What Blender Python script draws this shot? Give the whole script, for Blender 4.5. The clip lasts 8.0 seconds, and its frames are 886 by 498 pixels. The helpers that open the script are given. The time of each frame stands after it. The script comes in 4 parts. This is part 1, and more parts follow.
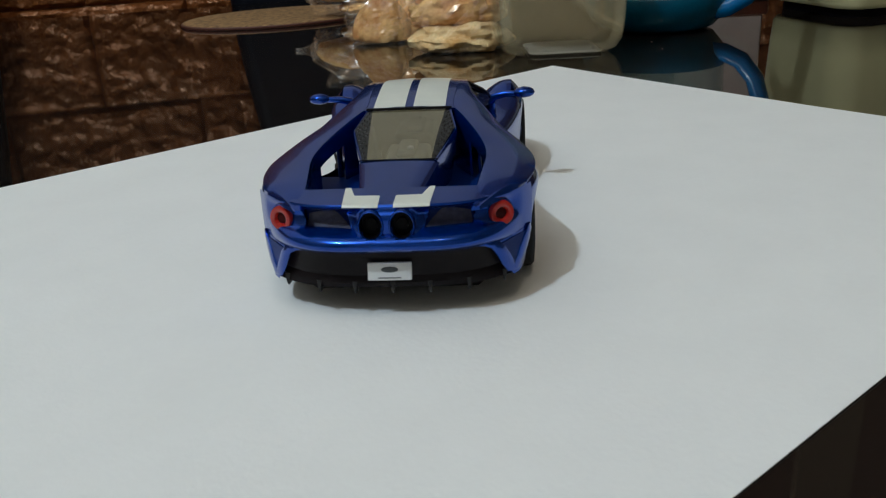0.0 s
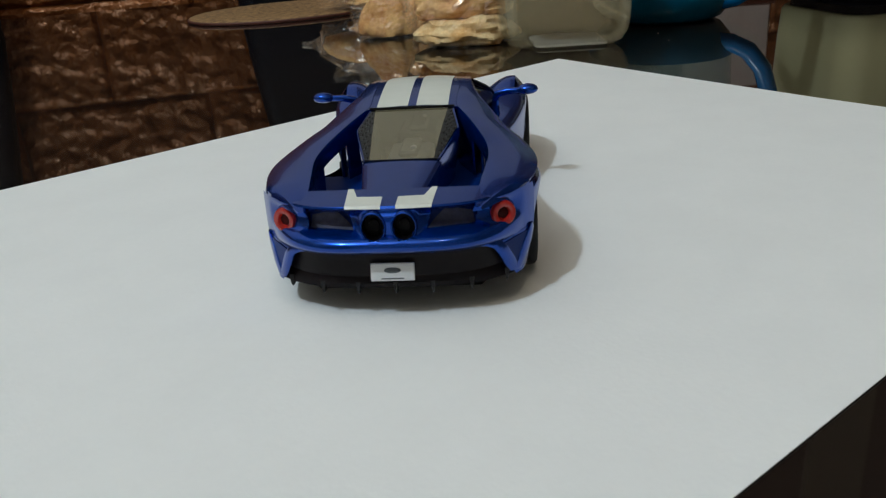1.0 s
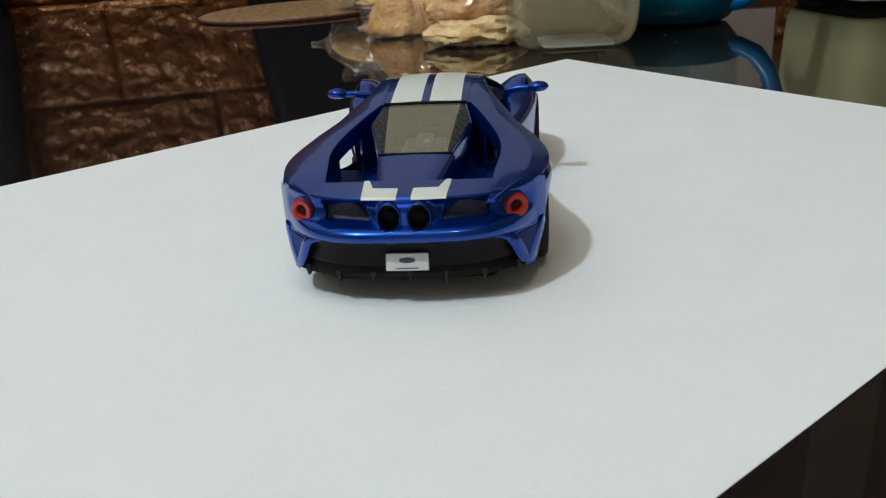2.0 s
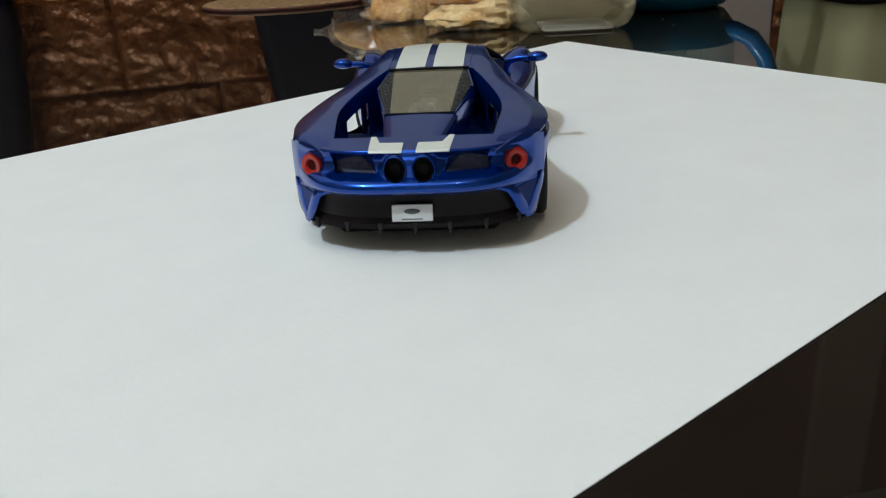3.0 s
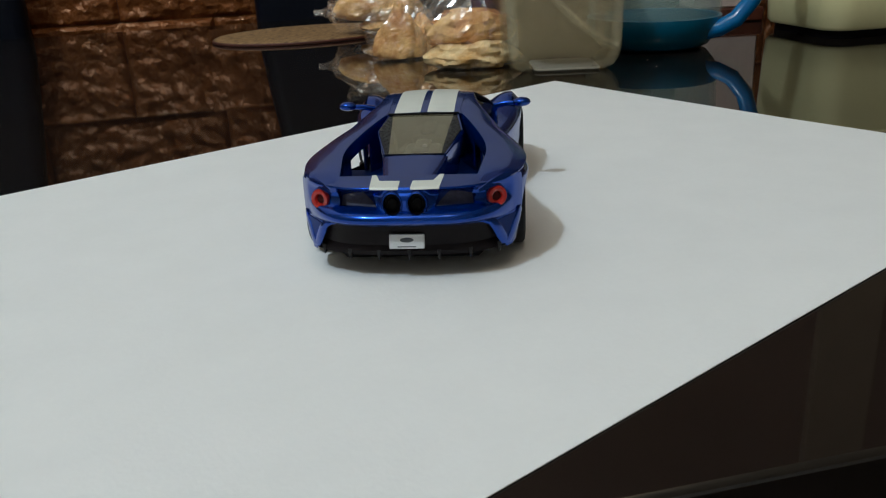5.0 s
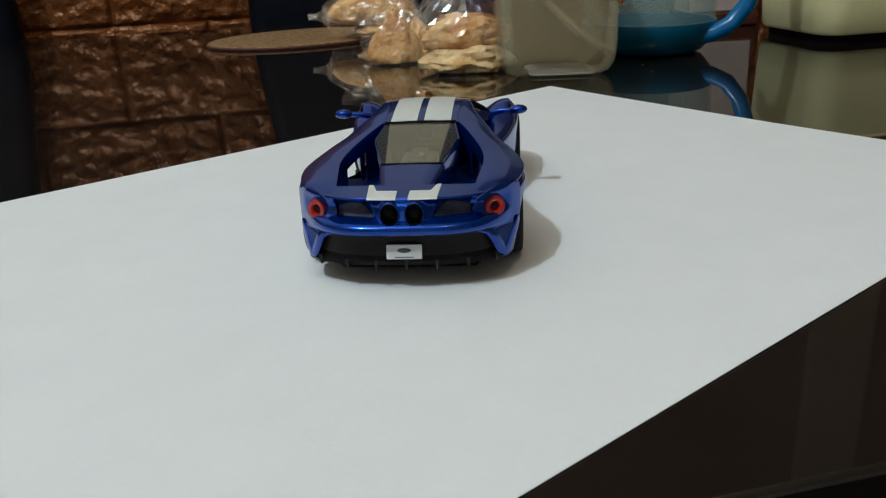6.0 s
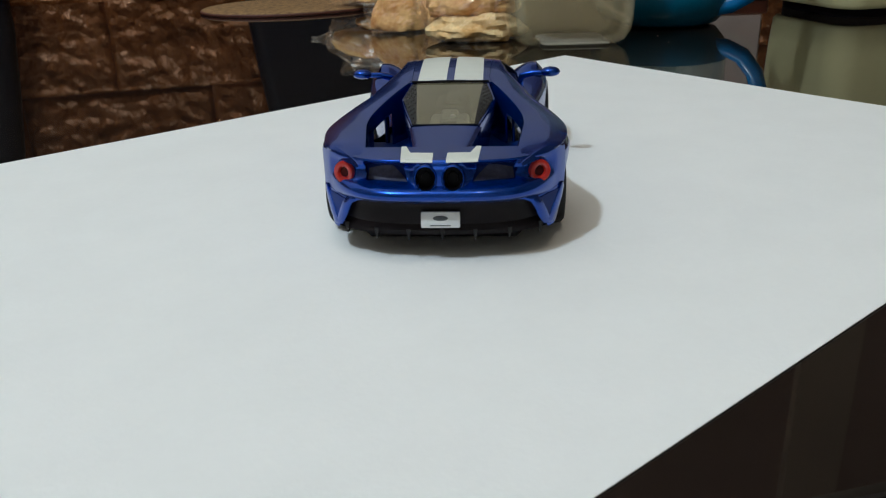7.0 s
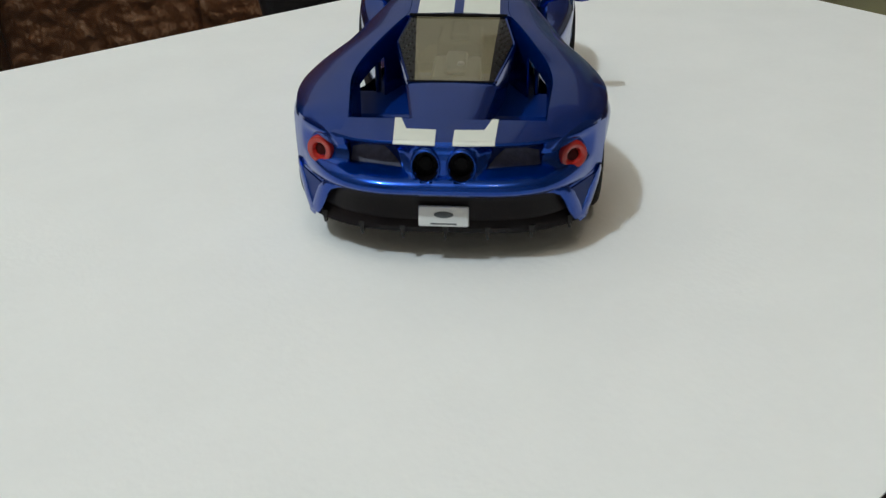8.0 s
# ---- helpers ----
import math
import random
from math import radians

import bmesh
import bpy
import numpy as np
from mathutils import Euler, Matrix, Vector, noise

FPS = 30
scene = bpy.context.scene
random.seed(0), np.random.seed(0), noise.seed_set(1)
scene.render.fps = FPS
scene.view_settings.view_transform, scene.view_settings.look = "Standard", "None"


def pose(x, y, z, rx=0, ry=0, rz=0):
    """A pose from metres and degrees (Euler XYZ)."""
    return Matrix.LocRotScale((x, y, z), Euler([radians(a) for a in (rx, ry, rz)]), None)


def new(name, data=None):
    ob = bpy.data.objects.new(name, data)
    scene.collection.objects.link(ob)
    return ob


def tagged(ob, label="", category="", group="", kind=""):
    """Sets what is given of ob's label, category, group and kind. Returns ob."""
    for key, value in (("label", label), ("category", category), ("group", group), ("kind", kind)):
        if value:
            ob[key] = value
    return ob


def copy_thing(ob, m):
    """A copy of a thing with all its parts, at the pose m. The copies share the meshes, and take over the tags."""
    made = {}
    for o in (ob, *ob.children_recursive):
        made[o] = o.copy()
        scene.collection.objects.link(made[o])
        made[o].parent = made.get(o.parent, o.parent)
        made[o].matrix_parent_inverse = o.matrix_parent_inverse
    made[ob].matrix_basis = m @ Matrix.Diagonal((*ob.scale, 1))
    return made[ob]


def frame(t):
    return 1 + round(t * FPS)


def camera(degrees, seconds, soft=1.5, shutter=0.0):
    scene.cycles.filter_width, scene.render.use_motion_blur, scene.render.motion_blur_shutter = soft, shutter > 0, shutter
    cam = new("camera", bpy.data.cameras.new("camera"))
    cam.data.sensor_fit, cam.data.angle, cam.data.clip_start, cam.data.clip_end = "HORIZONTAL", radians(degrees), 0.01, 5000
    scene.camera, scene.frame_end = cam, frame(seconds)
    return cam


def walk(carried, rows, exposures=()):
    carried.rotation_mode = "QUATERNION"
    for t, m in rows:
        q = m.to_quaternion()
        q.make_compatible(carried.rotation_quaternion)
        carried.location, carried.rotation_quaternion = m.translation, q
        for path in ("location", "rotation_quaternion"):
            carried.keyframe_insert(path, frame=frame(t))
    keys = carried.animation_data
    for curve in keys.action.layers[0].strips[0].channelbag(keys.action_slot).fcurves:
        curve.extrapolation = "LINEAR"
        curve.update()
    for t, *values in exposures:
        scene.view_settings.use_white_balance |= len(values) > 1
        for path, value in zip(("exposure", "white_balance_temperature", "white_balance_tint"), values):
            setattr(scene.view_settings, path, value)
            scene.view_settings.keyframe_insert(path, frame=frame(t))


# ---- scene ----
# ---- camera ----
cam = camera(55.0, 8.0, soft=1.15)
# a phone lens focused on the tail of the car
cam.data.dof.use_dof, cam.data.dof.focus_distance, cam.data.dof.aperture_fstop = True, 0.23, 75.0
# seconds, eye in centimetres, yaw, pitch, roll
ROWS = [
    (0.0, -27.41, -25.50, 6.74, -39.32, -22.02, -2.90),
    (0.3, -27.35, -25.49, 6.80, -39.11, -22.13, -3.19),
    (0.5, -27.17, -25.42, 6.74, -39.10, -22.61, -3.21),
    (0.8, -27.12, -25.59, 6.90, -38.63, -22.58, -3.56),
    (1.0, -27.30, -25.59, 6.92, -38.55, -22.63, -3.65),
    (1.2, -27.40, -25.68, 7.06, -38.09, -22.58, -3.63),
    (2.3, -27.75, -25.80, 6.78, -38.41, -22.44, -3.17),
    (2.5, -27.81, -25.88, 6.73, -38.42, -22.42, -3.17),
    (2.7, -28.09, -26.11, 6.65, -38.41, -22.53, -3.11),
    (3.0, -28.41, -26.50, 6.37, -38.30, -22.62, -3.23),
    (3.2, -28.83, -26.96, 6.68, -38.59, -21.99, -3.03),
    (3.5, -29.37, -27.61, 7.00, -38.57, -21.47, -2.99),
    (3.7, -29.34, -27.86, 7.02, -38.73, -21.29, -2.90),
    (4.0, -29.31, -28.14, 7.11, -38.89, -21.15, -3.00),
    (4.3, -29.47, -28.36, 7.15, -38.33, -21.11, -2.98),
    (4.5, -29.54, -28.39, 7.12, -38.37, -20.96, -2.83),
    (4.7, -29.70, -28.44, 7.24, -38.29, -20.93, -2.70),
    (5.8, -29.57, -28.34, 7.35, -38.89, -20.90, -2.52),
    (6.0, -29.62, -28.25, 7.42, -38.85, -20.82, -2.59),
    (6.2, -29.67, -28.15, 7.46, -39.03, -20.79, -2.42),
    (6.5, -29.72, -27.98, 7.45, -39.34, -20.83, -2.22),
    (6.8, -29.81, -27.33, 7.03, -39.79, -21.48, -1.76),
    (7.0, -29.59, -26.49, 6.68, -39.88, -22.19, -1.60),
    (7.2, -28.35, -25.01, 6.46, -40.50, -23.33, -1.87),
    (7.4, -27.39, -23.89, 6.57, -40.25, -25.45, -2.21),
    (7.5, -26.97, -23.40, 6.64, -40.12, -26.81, -2.19),
    (7.6, -26.73, -23.14, 6.71, -39.90, -28.28, -2.28),
    (7.8, -26.68, -23.23, 6.84, -39.82, -29.54, -2.08),
    (8.0, -26.93, -23.18, 7.15, -40.06, -30.85, -0.30),
]
walk(cam, [(t, pose(x / 100, y / 100, z / 100, 90 + pitch, 0, yaw) @ pose(0, 0, 0, 0, 0, roll)) for t, x, y, z, yaw, pitch, roll in ROWS],
     exposures=[(t, e, k, 10) for t, e, k in ((0.0, -0.29, 5700), (1.2, -0.22, 5750), (2.3, 0.05, 5750), (3.5, 0.02, 5750), (4.0, 0.04, 5800), (4.5, -0.26, 5750), (6.0, -0.18, 5750), (6.2, -0.02, 5740), (6.5, -0.03, 5720), (7.0, -0.02, 5680), (7.5, -0.03, 5780), (8.0, -0.04, 5950))])

# ---- light: one ceiling bulb, an added warm fill, dim bounce from the room ----
world = bpy.data.worlds.new("night")
world.use_nodes = True
world.node_tree.nodes["Background"].inputs[0].default_value = (0.5, 0.55, 0.7, 1)
world.node_tree.nodes["Background"].inputs[1].default_value = 0.005
scene.world = world


def lamp(name, place, power, radius, colour):
    data = bpy.data.lights.new(name, "POINT")
    data.energy, data.shadow_soft_size, data.color = power, radius, colour
    ob = new(name, data)
    ob.location = place
    return ob


lamp("ceiling_bulb_light", (-1.08, -0.16, 1.48), 37.5, 0.038, (0.85, 0.965, 1.0))

# added fill, warms and lightens the shadow beside the car
lamp("fill_light", (-0.35, -0.60, 1.50), 4.5, 0.06, (1.0, 0.86, 0.66))

# ---- materials ----


def material(name, colour, rough=0.5, metal=0.0, coat=0.0, vary=0.0, scale=20.0, bump=0.0, bump_scale=60.0, trans=0.0, ior=1.45, alpha=1.0, rough_vary=0.0, second=None, spec=0.5, crackle=0.0):
    """A principled surface whose colour and relief vary at two scales."""
    m = bpy.data.materials.new(name)
    m.use_nodes = True
    nt = m.node_tree
    b = nt.nodes["Principled BSDF"]
    b.inputs["Base Color"].default_value = (*colour, 1)
    b.inputs["Roughness"].default_value = rough
    b.inputs["Metallic"].default_value = metal
    b.inputs["Coat Weight"].default_value = coat
    b.inputs["Coat Roughness"].default_value = 0.04
    b.inputs["Transmission Weight"].default_value = trans
    b.inputs["IOR"].default_value = ior
    b.inputs["Alpha"].default_value = alpha
    b.inputs["Specular IOR Level"].default_value = spec
    co = nt.nodes.new("ShaderNodeTexCoord")
    if vary or second:
        n1 = nt.nodes.new("ShaderNodeTexNoise")
        n1.inputs["Scale"].default_value = scale
        n1.inputs["Detail"].default_value = 6
        n2 = nt.nodes.new("ShaderNodeTexNoise")
        n2.inputs["Scale"].default_value = scale * 9
        n2.inputs["Detail"].default_value = 4
        add = nt.nodes.new("ShaderNodeMath")
        add.operation = "MULTIPLY_ADD"
        add.inputs[1].default_value = 0.4
        for n in (n1, n2):
            nt.links.new(co.outputs["Object"], n.inputs["Vector"])
        nt.links.new(n2.outputs[0], add.inputs[0])
        nt.links.new(n1.outputs[0], add.inputs[2])
        ramp = nt.nodes.new("ShaderNodeValToRGB")
        ramp.color_ramp.elements[0].position, ramp.color_ramp.elements[1].position = 0.5, 0.9
        dark = tuple(c * (1 - vary) for c in colour) if second is None else second
        ramp.color_ramp.elements[0].color, ramp.color_ramp.elements[1].color = (*dark, 1), (*colour, 1)
        nt.links.new(add.outputs[0], ramp.inputs[0])
        nt.links.new(ramp.outputs[0], b.inputs["Base Color"])
        if rough_vary:
            mr = nt.nodes.new("ShaderNodeMapRange")
            mr.inputs["From Min"].default_value, mr.inputs["From Max"].default_value = 0.4, 1.0
            mr.inputs["To Min"].default_value, mr.inputs["To Max"].default_value = max(rough - rough_vary, 0.02), rough + rough_vary
            nt.links.new(add.outputs[0], mr.inputs[0])
            nt.links.new(mr.outputs[0], b.inputs["Roughness"])
    if bump:
        n3 = nt.nodes.new("ShaderNodeTexNoise")
        n3.inputs["Scale"].default_value = bump_scale
        n3.inputs["Detail"].default_value = 6
        bp = nt.nodes.new("ShaderNodeBump")
        bp.inputs["Strength"].default_value = bump
        bp.inputs["Distance"].default_value = 0.3 / bump_scale
        nt.links.new(co.outputs["Object"], n3.inputs["Vector"])
        nt.links.new(n3.outputs[0], bp.inputs["Height"])
        nt.links.new(bp.outputs[0], b.inputs["Normal"])
        if crackle:
            # torn plates: warped cells, each at its own height
            warp = nt.nodes.new("ShaderNodeVectorMath")
            warp.operation = "MULTIPLY_ADD"
            warp.inputs[1].default_value = (0.02, 0.02, 0.02)
            nw = nt.nodes.new("ShaderNodeTexNoise")
            nw.inputs["Scale"].default_value = 60
            nw.inputs["Detail"].default_value = 4
            nt.links.new(co.outputs["Object"], nw.inputs["Vector"])
            nt.links.new(nw.outputs["Color"], warp.inputs[0])
            nt.links.new(co.outputs["Object"], warp.inputs[2])
            vo = nt.nodes.new("ShaderNodeTexVoronoi")
            vo.inputs["Scale"].default_value = crackle
            nt.links.new(warp.outputs[0], vo.inputs["Vector"])
            b2 = nt.nodes.new("ShaderNodeBump")
            b2.inputs["Strength"].default_value = 0.7
            b2.inputs["Distance"].default_value = 0.004
            nt.links.new(vo.outputs["Distance"], b2.inputs["Height"])
            nt.links.new(b2.outputs[0], bp.inputs["Normal"])
    return m


PAPER = material("paper", (0.88, 0.88, 0.87), 0.75, vary=0.03, scale=60, bump=0.15, bump_scale=900)
GLASS_TOP = material("dark_glass_top", (0.012, 0.009, 0.007), 0.022, coat=0.0, vary=0.3, scale=30, rough_vary=0.012, ior=1.62)
BLUE = material("blue_paint", (0.001, 0.048, 0.35), 0.22, metal=0.8, coat=0.5, vary=0.12, scale=300, bump=0.02, bump_scale=2500)
# darker copy of the body blue: shade of the car's recesses as colour
BLUE_SHADE = material("blue_recess_shade", (0.002, 0.022, 0.16), 0.4, metal=0.0, coat=0.0, spec=0.2, vary=0.15, scale=300)
STRIPE = material("white_print", (0.74, 0.75, 0.68), 0.35, coat=0.3, vary=0.04, scale=400)
BLACK = material("black_plastic", (0.005, 0.004, 0.005), 0.4, spec=0.10, vary=0.3, scale=300, bump=0.1, bump_scale=2000)
GREY_MESH = material("grey_mesh", (0.060, 0.060, 0.105), 0.5, spec=0.4, bump=0.6, bump_scale=1800, vary=0.4, scale=900)
FIN = material("grey_plastic", (0.018, 0.017, 0.018), 0.5, vary=0.3, scale=300)
DIFFUSER = material("satin_black_plastic", (0.008, 0.005, 0.006), 0.40, spec=0.16, vary=0.3, scale=300, bump=0.05, bump_scale=1500)
RUBBER = material("rubber", (0.010, 0.010, 0.011), 0.7, spec=0.3, vary=0.3, scale=500)
TRIM = material("gloss_black_trim", (0.005, 0.005, 0.005), 0.22, spec=0.5, vary=0.3, scale=400)
RIM = material("rim_metal", (0.35, 0.35, 0.37), 0.3, metal=0.9, vary=0.2, scale=400)
RED = material("red_lens", (0.42, 0.018, 0.012), 0.2, coat=0.8, vary=0.2, scale=600)
RED_DARK = material("red_lens_centre", (0.05, 0.003, 0.003), 0.5, spec=0.15, vary=0.2, scale=600)
# smoky pane; the khaki of the reflected ceiling is mixed into its colour
SMOKED_KHAKI = material("smoked_khaki_plastic", (0.27, 0.235, 0.14), 0.12, coat=0.8, vary=0.12, scale=150, alpha=0.66)
DARK_GLASS = material("dark_window", (0.012, 0.014, 0.02), 0.08, coat=0.6, vary=0.2, scale=200)
ENGINE = material("engine_grey", (0.28, 0.27, 0.24), 0.5, vary=0.3, scale=400)
PLATE = material("plate_white", (0.75, 0.75, 0.74), 0.4, vary=0.04, scale=500)
PRINT = material("print_grey", (0.10, 0.11, 0.12), 0.5, vary=0.2, scale=800)
BRICK = material("brown_foam_brick", (0.25, 0.078, 0.020), 0.20, metal=0.2, spec=0.8, vary=0.3, scale=24, bump=1.0, bump_scale=300, crackle=72.0, rough_vary=0.12)
BRICK.node_tree.nodes["Principled BSDF"].inputs["Specular Tint"].default_value = (1.0, 0.80, 0.55, 1)
MORTAR = material("brown_mortar", (0.15, 0.050, 0.014), 0.36, metal=0.2, vary=0.35, scale=40, bump=0.3, bump_scale=200)
NAVY = material("navy_leatherette", (0.0035, 0.0050, 0.0115), 0.45, spec=0.22, vary=0.25, scale=60, bump=0.15, bump_scale=500)
CORK = material("brown_cork", (0.46, 0.28, 0.12), 0.7, scale=260, second=(0.10, 0.052, 0.022), bump=0.8, bump_scale=500)
CORK_EDGE = material("red_brown_rim", (0.10, 0.03, 0.02), 0.5, vary=0.3, scale=100)
BREAD = material("baked_bread", (0.90, 0.60, 0.24), 0.65, scale=60, second=(0.50, 0.20, 0.045), bump=0.8, bump_scale=160)
BREAD_CUT = material("pale_bread", (0.95, 0.76, 0.42), 0.75, scale=80, second=(0.66, 0.36, 0.11), bump=0.8, bump_scale=200)
CRUST = material("brown_crust", (0.52, 0.22, 0.05), 0.6, scale=90, second=(0.22, 0.07, 0.014), bump=0.8, bump_scale=200)
FROST = material("frosted_plastic", (1.0, 0.82, 0.46), 0.35, trans=0.0, alpha=0.17, bump=0.05, bump_scale=200, vary=0.25, scale=40)
FROST_THICK = material("frosted_plastic_rib", (0.95, 0.86, 0.58), 0.4, alpha=0.20, vary=0.2, scale=60)
LABEL = material("white_base_patch", (0.95, 0.90, 0.74), 0.5, alpha=0.40, vary=0.06, scale=80)
JUG_BLUE = material("jug_blue", (0.003, 0.12, 0.21), 0.3, coat=0.5, vary=0.2, scale=60)
JUG_HANDLE = material("jug_handle_blue", (0.001, 0.17, 0.46), 0.26, coat=0.5, vary=0.15, scale=60)
JUG_INNER = material("jug_inner_teal", (0.003, 0.085, 0.14), 0.6, spec=0.2, vary=0.2, scale=60)
JUG_CLEAR = material("jug_clear", (0.48, 0.60, 0.52), 0.15, alpha=0.22, vary=0.1, scale=50)
PURPLE = material("purple_plastic", (0.30, 0.15, 0.48), 0.35, vary=0.1, scale=90)
ORANGE = material("orange_plastic", (0.7, 0.18, 0.02), 0.4, vary=0.1, scale=90)
CREAM = material("cream_plastic", (0.90, 0.82, 0.44), 0.3, coat=0.4, vary=0.06, scale=30, bump=0.03, bump_scale=120)
WOOD = material("red_brown_wood", (0.12, 0.032, 0.016), 0.4, vary=0.5, scale=50)
PINKISH = material("pale_card", (0.60, 0.48, 0.42), 0.6, vary=0.15, scale=40)
WALL = material("warm_wall_paint", (0.34, 0.28, 0.20), 0.8, vary=0.12, scale=3, bump=0.1, bump_scale=120)
WALL_GREY = material("pale_unseen_wall", (0.75, 0.72, 0.68), 0.8, vary=0.1, scale=4, bump=0.1, bump_scale=120)
WALL_TRIM = material("brown_panel_trim", (0.30, 0.22, 0.15), 0.6, vary=0.2, scale=4, bump=0.1, bump_scale=120)
WALL_BROWN = material("brown_unseen_wall", (0.20, 0.115, 0.085), 0.7, vary=0.2, scale=4, bump=0.1, bump_scale=120)
CEIL = material("ceiling_paint", (0.86, 0.76, 0.60), 0.85, vary=0.06, scale=3)
FLOOR = material("dark_floor", (0.05, 0.035, 0.028), 0.4, vary=0.3, scale=6)
BULB = bpy.data.materials.new("bulb_glow")
BULB.use_nodes = True
BULB.node_tree.nodes["Principled BSDF"].inputs["Emission Color"].default_value = (1, 0.93, 0.83, 1)
BULB.node_tree.nodes["Principled BSDF"].inputs["Emission Strength"].default_value = 30

FILL_GLOW = BULB.copy()
FILL_GLOW.name = "warm_fill_glow"
FILL_GLOW.node_tree.nodes["Principled BSDF"].inputs["Emission Color"].default_value = (1, 0.74, 0.46, 1)
FILL_GLOW.node_tree.nodes["Principled BSDF"].inputs["Emission Strength"].default_value = 10


def bag_film():
    """Thin clear film: mostly see-through, with a glossy wrinkled face."""
    m = bpy.data.materials.new("clear_bag_film")
    m.use_nodes = True
    nt = m.node_tree
    out = nt.nodes["Material Output"]
    nt.nodes.remove(nt.nodes["Principled BSDF"])
    clear = nt.nodes.new("ShaderNodeBsdfTransparent")
    gloss = nt.nodes.new("ShaderNodeBsdfGlossy")
    gloss.inputs["Roughness"].default_value = 0.16
    haze = nt.nodes.new("ShaderNodeBsdfDiffuse")
    clear.inputs["Color"].default_value = (0.96, 0.96, 0.96, 1)
    gloss.inputs["Color"].default_value = (0.17, 0.17, 0.17, 1)
    haze.inputs["Color"].default_value = (0.022, 0.021, 0.019, 1)
    add, add2 = nt.nodes.new("ShaderNodeAddShader"), nt.nodes.new("ShaderNodeAddShader")
    no = nt.nodes.new("ShaderNodeTexNoise")
    no.inputs["Scale"].default_value = 48
    no.inputs["Detail"].default_value = 1
    co = nt.nodes.new("ShaderNodeTexCoord")
    bp = nt.nodes.new("ShaderNodeBump")
    bp.inputs["Strength"].default_value = 0.35
    bp.inputs["Distance"].default_value = 0.004
    pleat = nt.nodes.new("ShaderNodeMapping")
    pleat.inputs["Scale"].default_value = (1.0, 1.0, 0.2)
    pleat.inputs["Rotation"].default_value = (0.3, -0.35, 0.0)
    nt.links.new(co.outputs["Object"], pleat.inputs["Vector"])
    nt.links.new(pleat.outputs[0], no.inputs["Vector"])
    nt.links.new(no.outputs[0], bp.inputs["Height"])
    nt.links.new(bp.outputs[0], gloss.inputs["Normal"])
    nt.links.new(clear.outputs[0], add.inputs[0])
    nt.links.new(gloss.outputs[0], add.inputs[1])
    nt.links.new(add.outputs[0], add2.inputs[0])
    nt.links.new(haze.outputs[0], add2.inputs[1])
    nt.links.new(add2.outputs[0], out.inputs[0])
    return m


FILM = bag_film()

# ---- mesh helpers (centimetres in, metres out) ----
CM = 0.01


def mesh_of(name, verts, faces, mat, smooth=True):
    me = bpy.data.meshes.new(name)
    me.from_pydata([(v[0] * CM, v[1] * CM, v[2] * CM) for v in verts], [], faces)
    bm = bmesh.new()
    bm.from_mesh(me)
    bmesh.ops.remove_doubles(bm, verts=bm.verts, dist=1e-6)
    bmesh.ops.recalc_face_normals(bm, faces=bm.faces)
    bm.to_mesh(me)
    bm.free()
    me.materials.append(mat)
    if smooth:
        for p in me.polygons:
            p.use_smooth = True
        me.set_sharp_from_angle(angle=radians(38))
    return me


def part(name, geo, mat, parent=None, label="", smooth=True):
    """One mesh object under a thing or a part."""
    ob = new(name, mesh_of(name, geo[0], geo[1], mat, smooth))
    if parent is not None:
        ob.parent = parent
    if label:
        ob["label"] = label
    return ob


def join(*geos):
    verts, faces = [], []
    for v, f in geos:
        k = len(verts)
        verts += list(v)
        faces += [tuple(i + k for i in q) for q in f]
    return verts, faces


def moved(geo, m):
    return [tuple(m @ Vector(v)) for v in geo[0]], geo[1]


def grid(rows, loop=False):
    """Quads between rows of points."""
    n = len(rows[0])
    verts = [p for r in rows for p in r]
    faces = []
    for a in range(len(rows) - 1):
        for b in range(n if loop else n - 1):
            c = (b + 1) % n
            faces.append((a * n + b, a * n + c, (a + 1) * n + c, (a + 1) * n + b))
    return verts, faces


def capped(rows):
    """A closed tube of loops with its ends filled."""
    v, f = grid(rows, True)
    n = len(rows[0])
    f = list(f) + [tuple(range(n)), tuple((len(rows) - 1) * n + i for i in range(n))]
    return v, f


def slab(outline, z0, z1, inset=0.0):
    """A prism over an outline of x, y points, its top edge bevelled by inset."""
    cx, cy = sum(p[0] for p in outline) / len(outline), sum(p[1] for p in outline) / len(outline)

    def shrunk(d):
        out = []
        for x, y in outline:
            r = math.hypot(x - cx, y - cy)
            out.append((cx + (x - cx) * (1 - d / r), cy + (y - cy) * (1 - d / r)))
        return out
    rows = [[(x, y, z0) for x, y in outline]]
    if inset:
        rows += [[(x, y, z1 - inset) for x, y in outline], [(x, y, z1) for x, y in shrunk(inset)]]
    else:
        rows.append([(x, y, z1) for x, y in outline])
    return capped(rows)


def box(x0, x1, y0, y1, z0, z1, bev=0.0):
    if not bev:
        return slab([(x0, y0), (x1, y0), (x1, y1), (x0, y1)], z0, z1)
    b = bev
    ring = [(x0 + b, y0), (x1 - b, y0), (x1, y0 + b), (x1, y1 - b), (x1 - b, y1), (x0 + b, y1), (x0, y1 - b), (x0, y0 + b)]
    small = [(x0 + b, y0 + b), (x1 - b, y0 + b), (x1 - b, y0 + b), (x1 - b, y1 - b), (x1 - b, y1 - b), (x0 + b, y1 - b), (x0 + b, y1 - b), (x0 + b, y0 + b)]
    return capped([[(*p, z0) for p in small], [(*p, z0 + b) for p in ring], [(*p, z1 - b) for p in ring], [(*p, z1) for p in small]])


